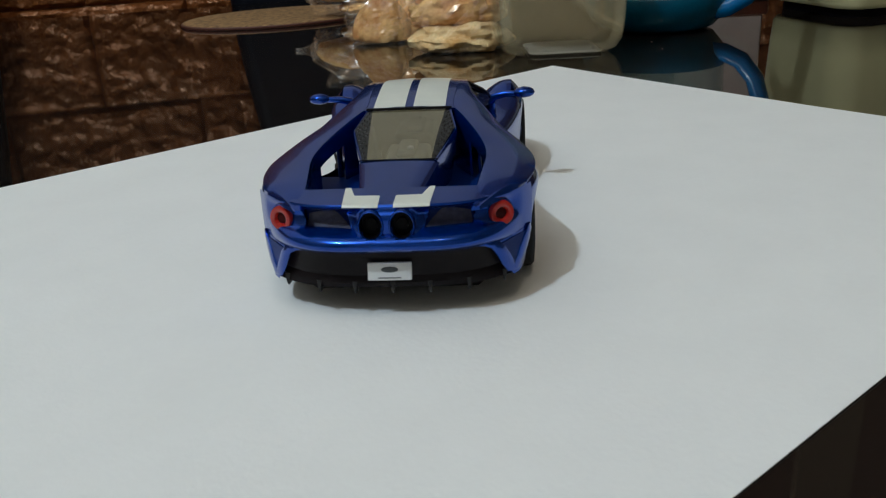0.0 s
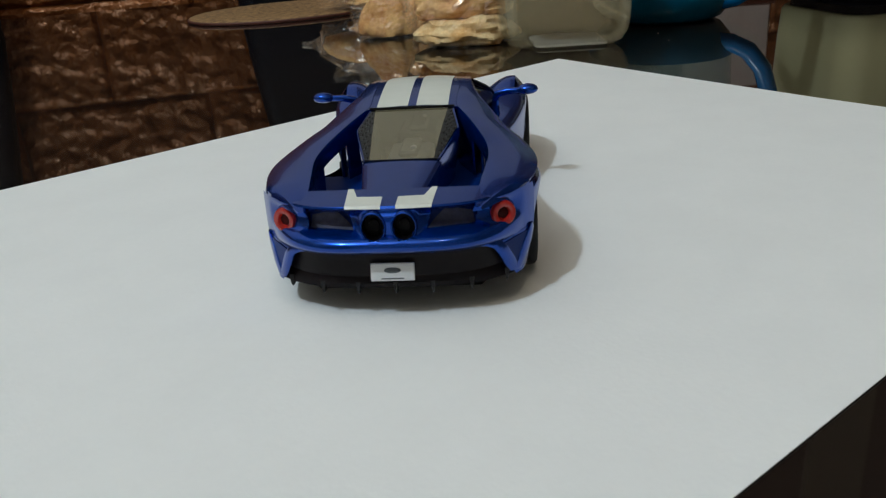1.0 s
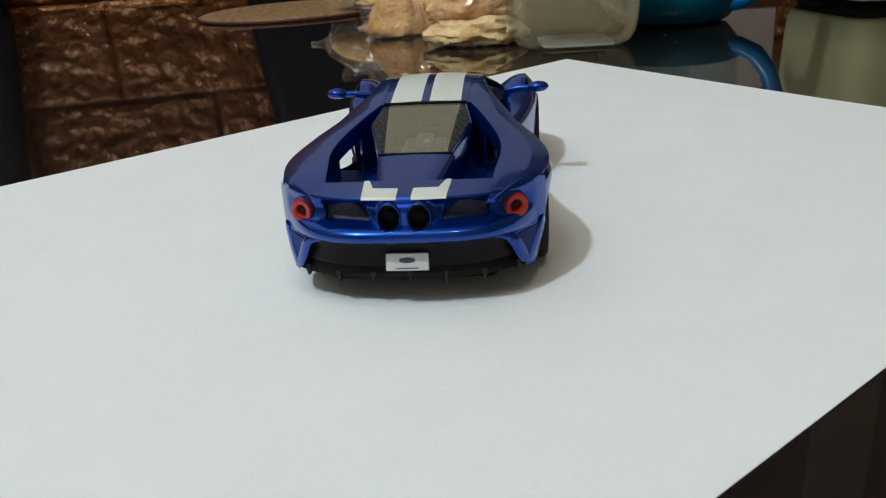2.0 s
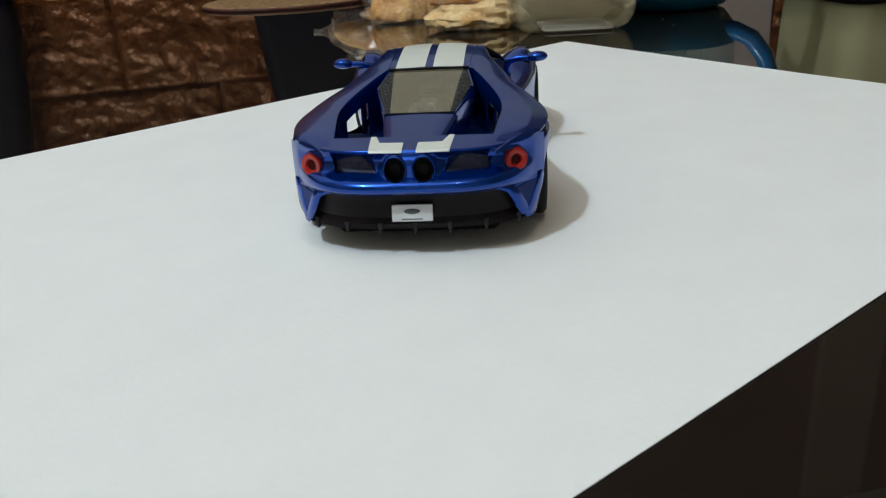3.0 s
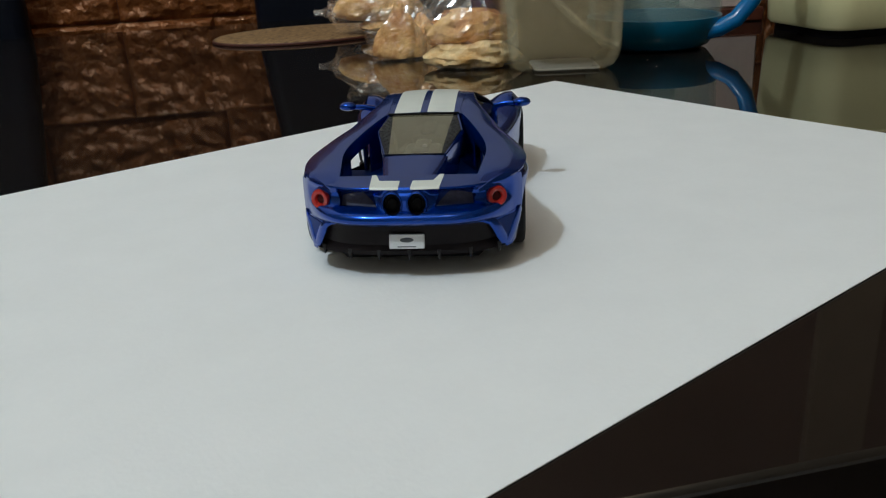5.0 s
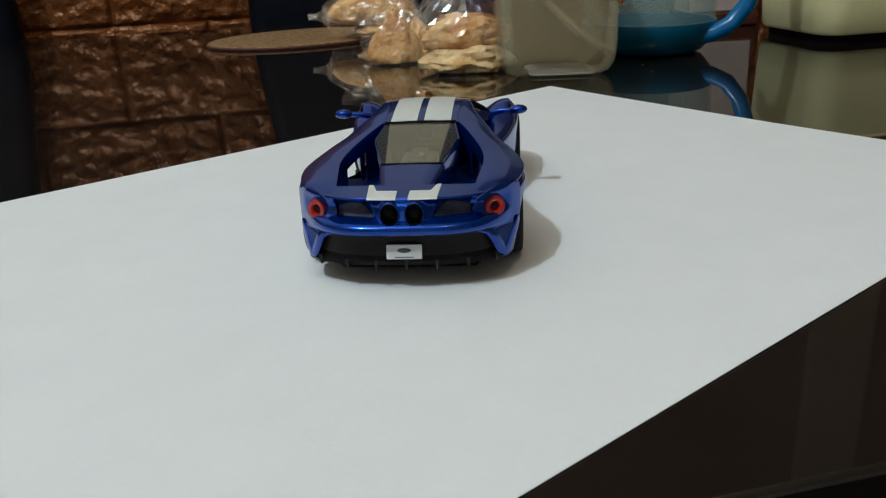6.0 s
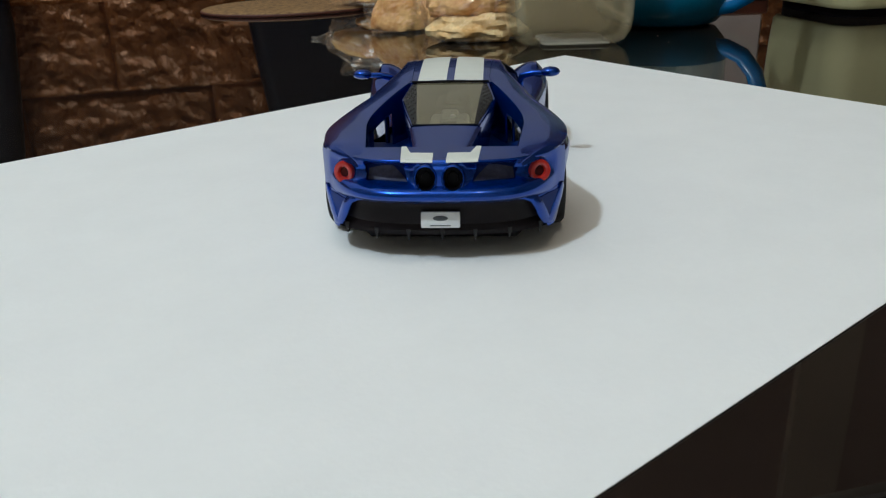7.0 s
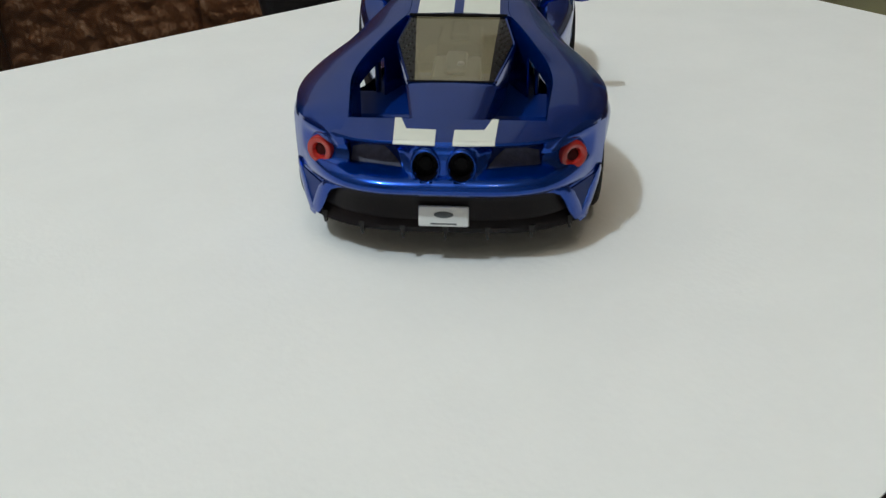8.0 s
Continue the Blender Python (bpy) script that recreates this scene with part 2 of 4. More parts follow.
def lathe(profile, n=40, centre=(0, 0)):
    """Turned about a vertical axis; profile of radius, height."""
    rows = [[(centre[0] + r * math.cos(2 * math.pi * k / n), centre[1] + r * math.sin(2 * math.pi * k / n), z) for k in range(n)] for r, z in profile]
    return grid(rows, True)


def tube(path, radius, n=10, squash=1.0):
    """A round bar along points; radius may be a list."""
    rows = []
    for k, p in enumerate(path):
        a, b = Vector(path[max(k - 1, 0)]), Vector(path[min(k + 1, len(path) - 1)])
        d = (b - a).normalized()
        side = d.cross(Vector((0, 0, 1)))
        side = side.normalized() if side.length > 1e-4 else Vector((1, 0, 0))
        up = side.cross(d)
        r = radius[k] if isinstance(radius, (list, tuple)) else radius
        rows.append([tuple(Vector(p) + side * r * math.cos(2 * math.pi * j / n) + up * r * squash * math.sin(2 * math.pi * j / n)) for j in range(n)])
    return capped(rows)


def curve(ys, vals):
    """A smooth function through stations (Catmull-Rom)."""
    ys, vals = list(ys), list(vals)

    def at(y):
        if y <= ys[0]:
            return vals[0]
        if y >= ys[-1]:
            return vals[-1]
        i = max(k for k in range(len(ys) - 1) if ys[k] <= y)
        h = ys[i + 1] - ys[i]
        t = (y - ys[i]) / h
        m0 = (vals[i + 1] - vals[max(i - 1, 0)]) / (ys[i + 1] - ys[max(i - 1, 0)]) * h
        m1 = (vals[min(i + 2, len(ys) - 1)] - vals[i]) / (ys[min(i + 2, len(ys) - 1)] - ys[i]) * h
        return (2 * t**3 - 3 * t**2 + 1) * vals[i] + (t**3 - 2 * t**2 + t) * m0 + (-2 * t**3 + 3 * t**2) * vals[i + 1] + (t**3 - t**2) * m1
    return at


def spread(a, b, n):
    return [a + (b - a) * k / (n - 1) for k in range(n)]


def thing(name, label, category, at=None, group=""):
    ob = new(name)
    ob.empty_display_size = 0.02
    if at is not None:
        ob.matrix_basis = at
    return tagged(ob, label, category, group)


# ---- the room ----
# The table's long side runs along WAY; the table, the brick wall and the room share that direction.
YAW = -25.6
WAY = Matrix.Rotation(radians(YAW), 4, "Z")


def room_piece(name, geo, mat, kind="structure", smooth=False):
    ob = new(name, mesh_of(name, geo[0], geo[1], mat, smooth))
    ob.matrix_basis = WAY
    return tagged(ob, kind=kind)


TABLE_BACK, TABLE_FRONT, WALL_FACE = 39.1, -29.85, 47.2
wall_back = room_piece("wall_north", box(-190, 170, WALL_FACE, WALL_FACE + 12, -75, 27.5), MORTAR)
# unseen wall fields, pale to put a grey sheen on the car's top
room_piece("wall_north_upper", box(-190, 10, WALL_FACE - 0.2, WALL_FACE + 12, 27.5, 175), WALL_GREY)
room_piece("wall_north_sheen_band", box(10, 31.5, WALL_FACE - 0.2, WALL_FACE + 12, 27.5, 51), WALL_GREY)
# unseen brown field, added so the glass mirrors something dark at right
room_piece("wall_north_dark_field", join(box(10, 170, WALL_FACE - 0.6, WALL_FACE + 12, 51, 175), box(31.5, 170, WALL_FACE - 0.6, WALL_FACE + 12, 27.5, 51)), WALL_BROWN)
tagged(wall_back, "brown textured brick-relief wall behind the dining table")
# out of view; gives the paler upright band mirrored in the glass
room_piece("trim_1", box(53.5, 62.6, WALL_FACE - 1.6, WALL_FACE - 0.6, 27.5, 175), WALL_TRIM)
room_piece("wall_west", box(-202, -190, -260, WALL_FACE + 12, -75, 175), WALL)
room_piece("wall_east", box(170, 182, -260, WALL_FACE + 12, -75, 175), WALL)
# unseen wall behind the camera, pale to bounce fill onto front faces
room_piece("wall_south", box(-202, 182, -272, -260, -75, 175), WALL_GREY)
room_piece("floor", box(-202, 182, -272, WALL_FACE + 12, -83, -75), FLOOR)
room_piece("ceiling", box(-202, 182, -272, WALL_FACE + 12, 175, 183), CEIL)

bulb = thing("ceiling_bulb", "glowing white bulb in a ceiling holder", "lamp", pose(-1.08, -0.16, 1.58))
part("bulb", lathe([(0.01, -2.0), (2.0, -1.4), (3.0, 0), (2.6, 1.6), (1.5, 3.0)]), BULB, bulb)
part("holder", lathe([(1.5, 3.0), (2.2, 3.2), (2.2, 6), (1.2, 6.2), (1.2, 14.5), (4.5, 15), (4.5, 17)]), PLATE, bulb)
# unseen body for the added fill light
globe = thing("fill_globe", "unseen warm fill lamp added under the ceiling", "lamp", pose(-0.35, -0.60, 1.65))
part("globe", lathe([(0.01, -1.5), (3, -1.2), (5.5, 0.5), (6, 3), (5, 5.5), (3, 7)]), FILL_GLOW, globe)
part("holder", lathe([(3, 7), (3.5, 7.2), (3.5, 10)]), PLATE, globe)

# ---- dining table ----
table = thing("dining_table", "dark glossy glass-topped dining table with mirror-like surface", "table", WAY.copy())
part("glass_top", box(-60, 75, TABLE_FRONT, TABLE_BACK, -1.2, -0.04, 0.12), GLASS_TOP, table, "dark reflecting glass top")
part("apron", box(-56, 71, TABLE_FRONT + 4, TABLE_BACK - 4, -9, -1.25, 0.3), BLACK, table)
for lx in (-53, 68):
    for ly in (TABLE_FRONT + 7, TABLE_BACK - 7):
        part("leg", box(lx - 3, lx + 3, ly - 3, ly + 3, -75, -9, 0.4), BLACK, table)

# ---- sheet of paper ----
PW, PL = 21.20, 35.6


def paper_sheet():
    nx, ny = 72, 44
    top, low = [], []
    for j in range(ny + 1):
        for i in range(nx + 1):
            x, y = -PL * i / nx, -PW * j / ny
            lift = 0.010 * noise.noise((x * 0.13, y * 0.13, 3)) - 0.006
            # the edges are cut a little out of square
            x, y = x + 0.30 + 0.047 * max(y, -12.0) * (1 + x / PL), y + 0.13 * (1 + x / 22.0) * (1 + y / PW)
            top.append((x, y, lift))
            low.append((x, y, lift - 0.015))
    n = len(top)
    faces = []
    for j in range(ny):
        for i in range(nx):
            a = j * (nx + 1) + i
            faces += [(a, a + 1, a + nx + 2, a + nx + 1), (n + a, n + a + nx + 1, n + a + nx + 2, n + a + 1)]
    ring = [i for i in range(nx + 1)] + [j * (nx + 1) + nx for j in range(1, ny + 1)] + [ny * (nx + 1) + i for i in range(nx - 1, -1, -1)] + [j * (nx + 1) for j in range(ny - 1, 0, -1)]
    for k, a in enumerate(ring):
        b = ring[(k + 1) % len(ring)]
        faces.append((a, b, n + b, n + a))
    return top + low, faces


sheet = new("paper_sheet", mesh_of("paper_sheet", *paper_sheet(), PAPER))
tagged(sheet, "blank white sheet of paper lying flat on the dark table", "paper")

# ---- toy sports car: x to its right, y ahead, z up, in centimetres; the tail lamps lie at y = 0 ----
REAR_AXLE, FRONT_AXLE, WHEEL_R = 1.75, 8.85, 0.90
half_width = curve([0.5, 0.75, 1.2, 1.7, 2.4, 3.0, 3.6, 4.4, 5.2, 6.0, 7.0, 8.0, 8.9, 9.8, 10.7, 11.4, 11.7],
                   [2.32, 2.46, 2.61, 2.665, 2.58, 2.32, 1.88, 1.66, 1.80, 2.03, 2.30, 2.50, 2.56, 2.54, 2.30, 1.75, 1.2])
shoulder_z = curve([0.1, 0.5, 1.2, 1.9, 2.5, 3.0, 3.6, 4.4, 6.0, 7.0, 8.0, 8.9, 10.0, 11.0, 11.7],
                   [1.90, 1.96, 2.02, 1.99, 1.74, 1.46, 1.42, 1.52, 1.70, 1.80, 2.00, 2.25, 1.94, 1.32, 0.85])
nose_z = curve([7.4, 8.9, 10.2, 11.2, 11.7], [1.80, 1.60, 1.25, 0.95, 0.80])


def arch_z(y):
    z = 0.42
    for axle in (REAR_AXLE, FRONT_AXLE):
        d = abs(y - axle)
        if d < 1.0:
            z = max(z, WHEEL_R + math.sqrt(1.0 - d * d) * 0.98)
    return min(z, shoulder_z(y) - 0.06)


def side_shell(s):
    rows = []
    for y in spread(0.72, 11.7, 110):
        w, zs, zb = half_width(y), shoulder_z(y), arch_z(y)
        row = []
        for t in spread(0, 1, 16):
            z = zb + (zs - zb) * t
            k = min(1.0, max(0.0, y - 7.8))
            crown, depth = 0.11 + 0.19 * k, 0.22 + 0.33 * k
            tuck = 0.10 * max(0, (1.15 - z)) ** 2 * 2 + crown * max(0, (z - zs + depth) / depth) ** 2
            row.append((s * (w - tuck), y, z))
        rows.append([(s * (w - 0.42), y, zb)] + row)
    return grid(rows)


# haunch and flying buttress: a band from the tail corner up to the roof
BY = [-0.46, 0.0, 0.5, 1.0, 1.6, 2.2, 2.9, 3.6, 4.2, 5.0, 6.0, 6.9]
band_in_x = curve(BY, [1.44, 1.48, 1.53, 1.59, 1.65, 1.60, 1.40, 1.15, 0.93, 0.93, 0.96, 0.98])
band_in_z = curve(BY, [1.98, 2.08, 2.15, 2.21, 2.28, 2.35, 2.47, 2.59, 2.68, 2.78, 2.83, 2.72])
band_mid_x = curve(BY, [1.52, 1.78, 2.06, 2.16, 2.20, 2.12, 1.88, 1.58, 1.32, 1.15, 1.10, 1.08])
band_mid_z = curve(BY, [1.97, 2.07, 2.15, 2.20, 2.25, 2.31, 2.41, 2.53, 2.64, 2.765, 2.815, 2.71])
band_out_x = curve(BY, [1.58, 1.93, 2.32, 2.50, 2.60, 2.57, 2.34, 2.00, 1.75, 1.43, 1.26, 1.18])
band_out_z = curve(BY, [1.94, 2.02, 2.04, 2.04, 2.06, 2.10, 2.20, 2.32, 2.47, 2.66, 2.74, 2.66])
band_low_z = curve(BY, [1.90, 1.90, 1.88, 1.88, 1.92, 2.00, 2.11, 2.22, 2.36, 2.56, 2.64, 2.56])


def buttress(s):
    rows = []
    for y in spread(-0.46, 6.9, 70):
        xi, xm, xo, zl = band_in_x(y), band_mid_x(y), band_out_x(y), band_low_z(y)
        zi, zm, zo = band_in_z(y), band_mid_z(y), band_out_z(y)
        low_out = min(half_width(y) - 0.10, xo + 0.10) if 0.5 < y < 2.2 else xo + 0.02
        row = [(xi, zl), (xi, zi - 0.05), (xi + 0.03, zi), (0.5 * (xi + xm), 0.5 * (zi + zm) + 0.015), (xm, zm), (0.5 * (xm + xo) + 0.03, 0.5 * (zm + zo) + 0.03), (xo, zo), (low_out, zl + 0.02)]
        rows.append([(s * x, y, z) for x, z in row])
    return capped(rows)


# roof skin
def roof_w(y):
    return band_in_x(y) + 0.02


def roof_z(y):
    return band_in_z(y) + 0.055


def roof_at(x, y):
    return roof_z(y) - 0.06 * (abs(x) / roof_w(y)) ** 2.2


def roof_skin():
    rows, low = [], []
    for y in spread(4.05, 6.9, 22):
        w = roof_w(y)
        rows.append([(x * w, y, roof_at(x * w, y)) for x in spread(-1, 1, 21)])
    top = grid(rows)
    rim = grid([[(x, y, z) for x, y, z in r] for r in ([rows[0], [(x, y + 0.02, z - 0.07) for x, y, z in rows[0]]])])
    sides = []
    for k in (0, -1):
        sides.append(grid([[r[k] for r in rows], [(r[k][0] * 1.03, r[k][1], r[k][2] - 0.12) for r in rows]]))
    return join(top, rim, *sides)


def roof_stripe(x0, x1):
    rows = [[(x, y, roof_at(x, y) + 0.008) for x in spread(x0, x1, 8)] for y in spread(4.06, 6.88, 20)]
    edge = [[(x, 4.045, roof_at(x, 4.06) - 0.03) for x in spread(x0, x1, 8)]]
    return grid(edge + rows)


# cabin glass under the roof: side windows and windscreen
def belt_w(y):
    """Half width of the cabin at the foot of its windows."""
    return 1.30 + 0.42 * min(1.0, (y - 4.2) / 2.6)


def cabin():
    rows = []
    for y in spread(4.3, 8.9, 30):
        zt = band_out_z(y) - 0.03 if y < 6.8 else 2.63 - (y - 6.8) / 2.1 * 0.85
        wt = band_out_x(y) - 0.08 if y < 6.8 else 1.12 + 0.50 * min(1.0, (y - 6.8) / 1.2)
        wb = belt_w(y)
        rows.append([(-wb, y, 1.50), (-wb * 0.97, y, 1.72), (-(wt + 0.06), y, zt - 0.16), (-wt, y, zt), (0, y, zt + 0.02), (wt, y, zt), (wt + 0.06, y, zt - 0.16), (wb * 0.97, y, 1.72), (wb, y, 1.50)])
    return join(grid(rows), ([rows[0][k] for k in range(9)], [tuple(range(9))]))


# teardrop engine cover between the buttresses, with the rear window let into it
def cover_w(y):
    """Half width of the cover: widening to a kink beside the window, then in again to the roof."""
    ys, ws = [0.2, 1.57, 1.62, 2.95, 4.05], [0.56, 0.76, 0.78, 1.10, 0.93]
    for k in range(4):
        if y <= ys[k + 1]:
            return ws[k] + (ws[k + 1] - ws[k]) * max(0.0, y - ys[k]) / (ys[k + 1] - ys[k])
    return ws[-1]


cover_z = curve([0.2, 0.9, 1.6], [2.09, 2.145, 2.205])
WIN_Y0, WIN_Y1, WIN_Z0, WIN_Z1 = 1.62, 4.02, 2.215, 2.68


def engine_cover():
    rows = []
    for y in spread(0.2, 1.62, 14):
        w, z = cover_w(y), cover_z(y)
        rows.append([(-(w - 0.20), y, 1.12), (-(w - 0.06), y, z - 0.40), (-w, y, z - 0.05), (-w + 0.06, y, z), (-w * 0.5, y, z + 0.012), (0, y, z + 0.016), (w * 0.5, y, z + 0.012), (w - 0.06, y, z), (w, y, z - 0.05), (w - 0.06, y, z - 0.40), (w - 0.20, y, 1.12)])
    flat = grid(rows)
    # flanks beside the window
    parts = [flat]
    for s in (-1, 1):
        rows = []
        for k in spread(0, 1, 10):
            y = WIN_Y0 - 0.03 + (WIN_Y1 + 0.1 - WIN_Y0) * k
            z = WIN_Z0 + (WIN_Z1 - WIN_Z0) * k
            w = cover_w(y)
            rows.append([(s * (w - 0.24), y, 1.05), (s * (w - 0.11), y, 1.8), (s * (w - 0.02), y, z - 0.04), (s * (w - 0.04), y, z + 0.012), (s * (w - 0.075), y, z + 0.005), (s * (w - 0.08), y, z - 0.1)])
        parts.append(grid(rows))
    return join(*parts)


def window_at(x, k, lift=0.0):
    return (x, WIN_Y0 + (WIN_Y1 - WIN_Y0) * k, WIN_Z0 + (WIN_Z1 - WIN_Z0) * k + 0.05 * math.sin(math.pi * k) + lift)


def window_edge(k):
    return cover_w(WIN_Y0 + (WIN_Y1 - WIN_Y0) * k) - 0.075


def pane_edge(k):
    return 0.62 + 0.17 * k


def rear_window():
    rows = []
    for k in spread(0.02, 0.98, 12):
        e = pane_edge(k)
        rows.append([window_at(x * e, k, -0.015) for x in spread(-1, 1, 9)])
    return grid(rows)


def honeycomb(s):
    """Black strip with raised cells beside the rear window."""
    out = []
    rows = []
    for k in spread(0.02, 0.98, 10):
        e = window_edge(k)
        rows.append([window_at(s * pane_edge(k), k, -0.012), window_at(s * e, k, -0.012)])
    out.append(grid(rows))
    for i in range(12):
        for j in range(4):
            k = 0.06 + 0.076 * i + (0.038 if j % 2 else 0)
            if k > 0.96 or window_edge(k) - 0.05 - 0.08 * j < pane_edge(k) + 0.03:
                continue
            e = window_edge(k)
            x, y, z = window_at(s * (e - 0.05 - 0.08 * j), k)
            ring = [(x + 0.036 * math.cos(a), y + 0.05 * math.sin(a), z + 0.02 * math.sin(a)) for a in spread(0, 2 * math.pi * 5 / 6, 6)]
            inner = [(x + 0.024 * math.cos(a), y + 0.034 * math.sin(a), z + 0.013 * math.sin(a) + 0.012) for a in spread(0, 2 * math.pi * 5 / 6, 6)]
            out.append(grid([ring, inner], True))
    return join(*out)


# rear fascia: lip, hollow panel, ledge
def wrap(x):
    return 0.05 * abs(x) ** 3.6


tail_y = curve([1.24, 1.30, 1.38, 1.48, 1.55, 1.62, 1.82, 1.92, 1.97, 2.03, 2.065], [-0.66, -0.76, -0.84, -0.82, -0.72, -0.46, -0.34, -0.38, -0.46, -0.53, -0.51])
tail_w = curve([1.18, 1.30, 1.50, 1.80, 2.0, 2.1], [2.45, 2.49, 2.50, 2.50, 2.49, 2.47])


def fascia_y(x, z):
    u = x / tail_w(z)
    # the hollow fades out towards the tail corners
    keep = max(0.0, 1 - (abs(u) / 0.92) ** 4.5)
    y = tail_y(z) * keep + (1 - keep) * -0.62
    if z > 1.40:
        # housing round the two pipes, flaring into the ledge
        near = math.exp(-(x / (0.50 + 0.22 * (2.0 - z))) ** 6) * min(1.0, max(0.0, (2.05 - z) / 0.15))
        y = y * (1 - near) + near * min(y, -0.63 + 0.10 * max(0.0, z - 1.78))
    return y + wrap(x)


def rear_fascia():
    # the first row turns under, behind the diffuser and the tail corners
    rows = [[(u * 2.48, (-0.40 if abs(u) < 0.72 else -0.61) + wrap(u * 2.48), 1.14) for u in spread(-1, 1, 161)]]
    for z in (1.24, 1.26, 1.30, 1.34, 1.38, 1.43, 1.48, 1.52, 1.55, 1.58, 1.62, 1.69, 1.76, 1.82, 1.87, 1.92, 1.95, 1.98, 2.00, 2.03, 2.05, 2.065):
        w = tail_w(z)
        rows.append([(u * w, fascia_y(u * w, z), z - 0.04 * abs(u) ** 2) for u in spread(-1, 1, 161)])
    verts, faces = grid(rows)
    kept = []
    for q in faces:
        x, z = sum(abs(verts[i][0]) for i in q) / 4, sum(verts[i][2] for i in q) / 4
        bore = ((x - 0.265) / 0.195) ** 2 + ((z - 1.74) / 0.235) ** 2 < 1
        if not bore and not in_vent(x, z):
            kept.append(q)
    return verts, kept


# the vent between pipe housing and tail lamp: corners of its mouth in x, z
VENT = [(0.62, 1.60), (1.46, 1.60), (1.52, 1.95), (0.74, 1.96)]


def in_vent(x, z):
    for k in range(4):
        (x0, z0), (x1, z1) = VENT[k], VENT[(k + 1) % 4]
        if (x1 - x0) * (z - z0) - (z1 - z0) * (x - x0) < 0:
            return False
    return True


def vent_ring(s, grow, back):
    """The mouth's outline, grown by a little and set back into the panel."""
    cx, cz = 1.08, 1.78
    pts = []
    for k in range(4):
        (x0, z0), (x1, z1) = VENT[k], VENT[(k + 1) % 4]
        for j in range(8):
            x, z = x0 + (x1 - x0) * j / 8, z0 + (z1 - z0) * j / 8
            r = math.hypot(x - cx, z - cz)
            x, z = x + grow * (x - cx) / r, z + grow * (z - cz) / r
            pts.append((s * x, fascia_y(x, z + 0.04 * (x / tail_w(z)) ** 2) + back, z))
    return pts


def vent_walls(s):
    """Rolled edge and flaring walls of the vent."""
    return grid([vent_ring(s, 0.07, 0.03), vent_ring(s, 0.0, 0.003), vent_ring(s, -0.01, 0.04), vent_ring(s, -0.02, 0.17)], True)


def vent_patch(s, quad, off):
    """A patch laid into the hollow panel, between four corners of x, z."""
    rows = []
    for v in spread(0, 1, 8):
        row = []
        for u in spread(0, 1, 8):
            x = (1 - v) * ((1 - u) * quad[0][0] + u * quad[1][0]) + v * ((1 - u) * quad[3][0] + u * quad[2][0])
            z = (1 - v) * ((1 - u) * quad[0][1] + u * quad[1][1]) + v * ((1 - u) * quad[3][1] + u * quad[2][1])
            row.append((s * x, fascia_y(x, z + 0.04 * (x / tail_w(z)) ** 2) - off, z))
        rows.append(row)
    return grid(rows)


def corner_at(x, z, out=0.0):
    """The tail corner under the ledge."""
    return (x, -0.64 + wrap(x) - 0.12 * (1.2 - z) - out, z)


def tail_corner(s):
    rows = []
    for t in spread(0, 1, 10):
        x0, x1 = 1.84 + 0.30 * t, 2.455 - 0.20 * t
        rows.append([corner_at(x, 1.22 - 0.72 * t + 0.04 * (x - x0)) for x in spread(x0, x1, 9)])
    rows = [[(s * x, y, z) for x, y, z in r] for r in rows]
    back = [[(x, y + 0.12, z) for x, y, z in (r[0], r[-1])] for r in rows]
    flank = []
    for r in rows:
        x, y, z = r[-1]
        tuck = 0.2 * max(0, 1.15 - z) ** 2
        flank.append([(x + (s * (2.46 - tuck) - x) * k ** 0.7, y + (0.78 - y) * k, z) for k in (0, 0.3, 0.65, 1)])
    side = [grid([[r[0] for r in rows], [q[0] for q in back]]), grid(flank)]
    return join(grid(rows), *side)


def rear_deck():
    rows = []
    for k in spread(0, 1, 8):
        rows.append([])
        for x in spread(-2.42, 2.42, 45):
            y0 = -0.51 + wrap(x)
            y = y0 + (max(0.25, y0 + 0.05) - y0) * k
            rows[-1].append((x, y, 2.065 - 0.04 * (abs(x) / 2.42) ** 2 * (1 - k) + (0.055 if abs(x) < 1.7 else 0.01) * k))
    front = [(x, y + 0.02, z - 0.85) for x, y, z in rows[-1]]
    return grid(rows + [front])


def deck_mark(s):
    """White stripe end: an L whose foot follows the tail edge."""
    outline = [(0.13, -0.50), (0.75, -0.49), (0.80, 0.25), (0.70, 0.25), (0.59, -0.11), (0.14, -0.13)]
    pts = []
    for x, y in outline:
        pts.append((s * x, y + (wrap(x) if y < -0.2 else 0)))
    if s < 0:
        pts = pts[::-1]
    top = [(x, y, 2.078 + 0.055 * (y + 0.5) / 0.75) for x, y in pts]
    low = [(x, y, z - 0.03) for x, y, z in top]
    n = len(pts)
    slab = (top + low, [tuple(range(n))] + [(i, (i + 1) % n, n + (i + 1) % n, n + i) for i in range(n)])
    # the foot folds over the edge of the deck
    rows = [[(s * x, -0.50 + wrap(x), 2.078) for x in spread(0.13, 0.75, 9)]]
    for z in (2.055, 2.040, 2.025):
        rows.append([(s * x, fascia_y(x, z) - 0.014, z) for x in spread(0.13, 0.75, 9)])
    return join(slab, grid(rows))


def disc_stack(profile, centre, tilt=0.0, turn=0.0, n=28, tall=1.0, wide=1.0):
    """Turned about the car's long axis, facing the tail; profile of radius, distance towards the tail."""
    m = Matrix.Translation(centre) @ Matrix.Diagonal((wide, 1, tall, 1)) @ Matrix.Rotation(radians(turn), 4, "Z") @ Matrix.Rotation(radians(90 + tilt), 4, "X")
    return moved(lathe(profile, n), m)


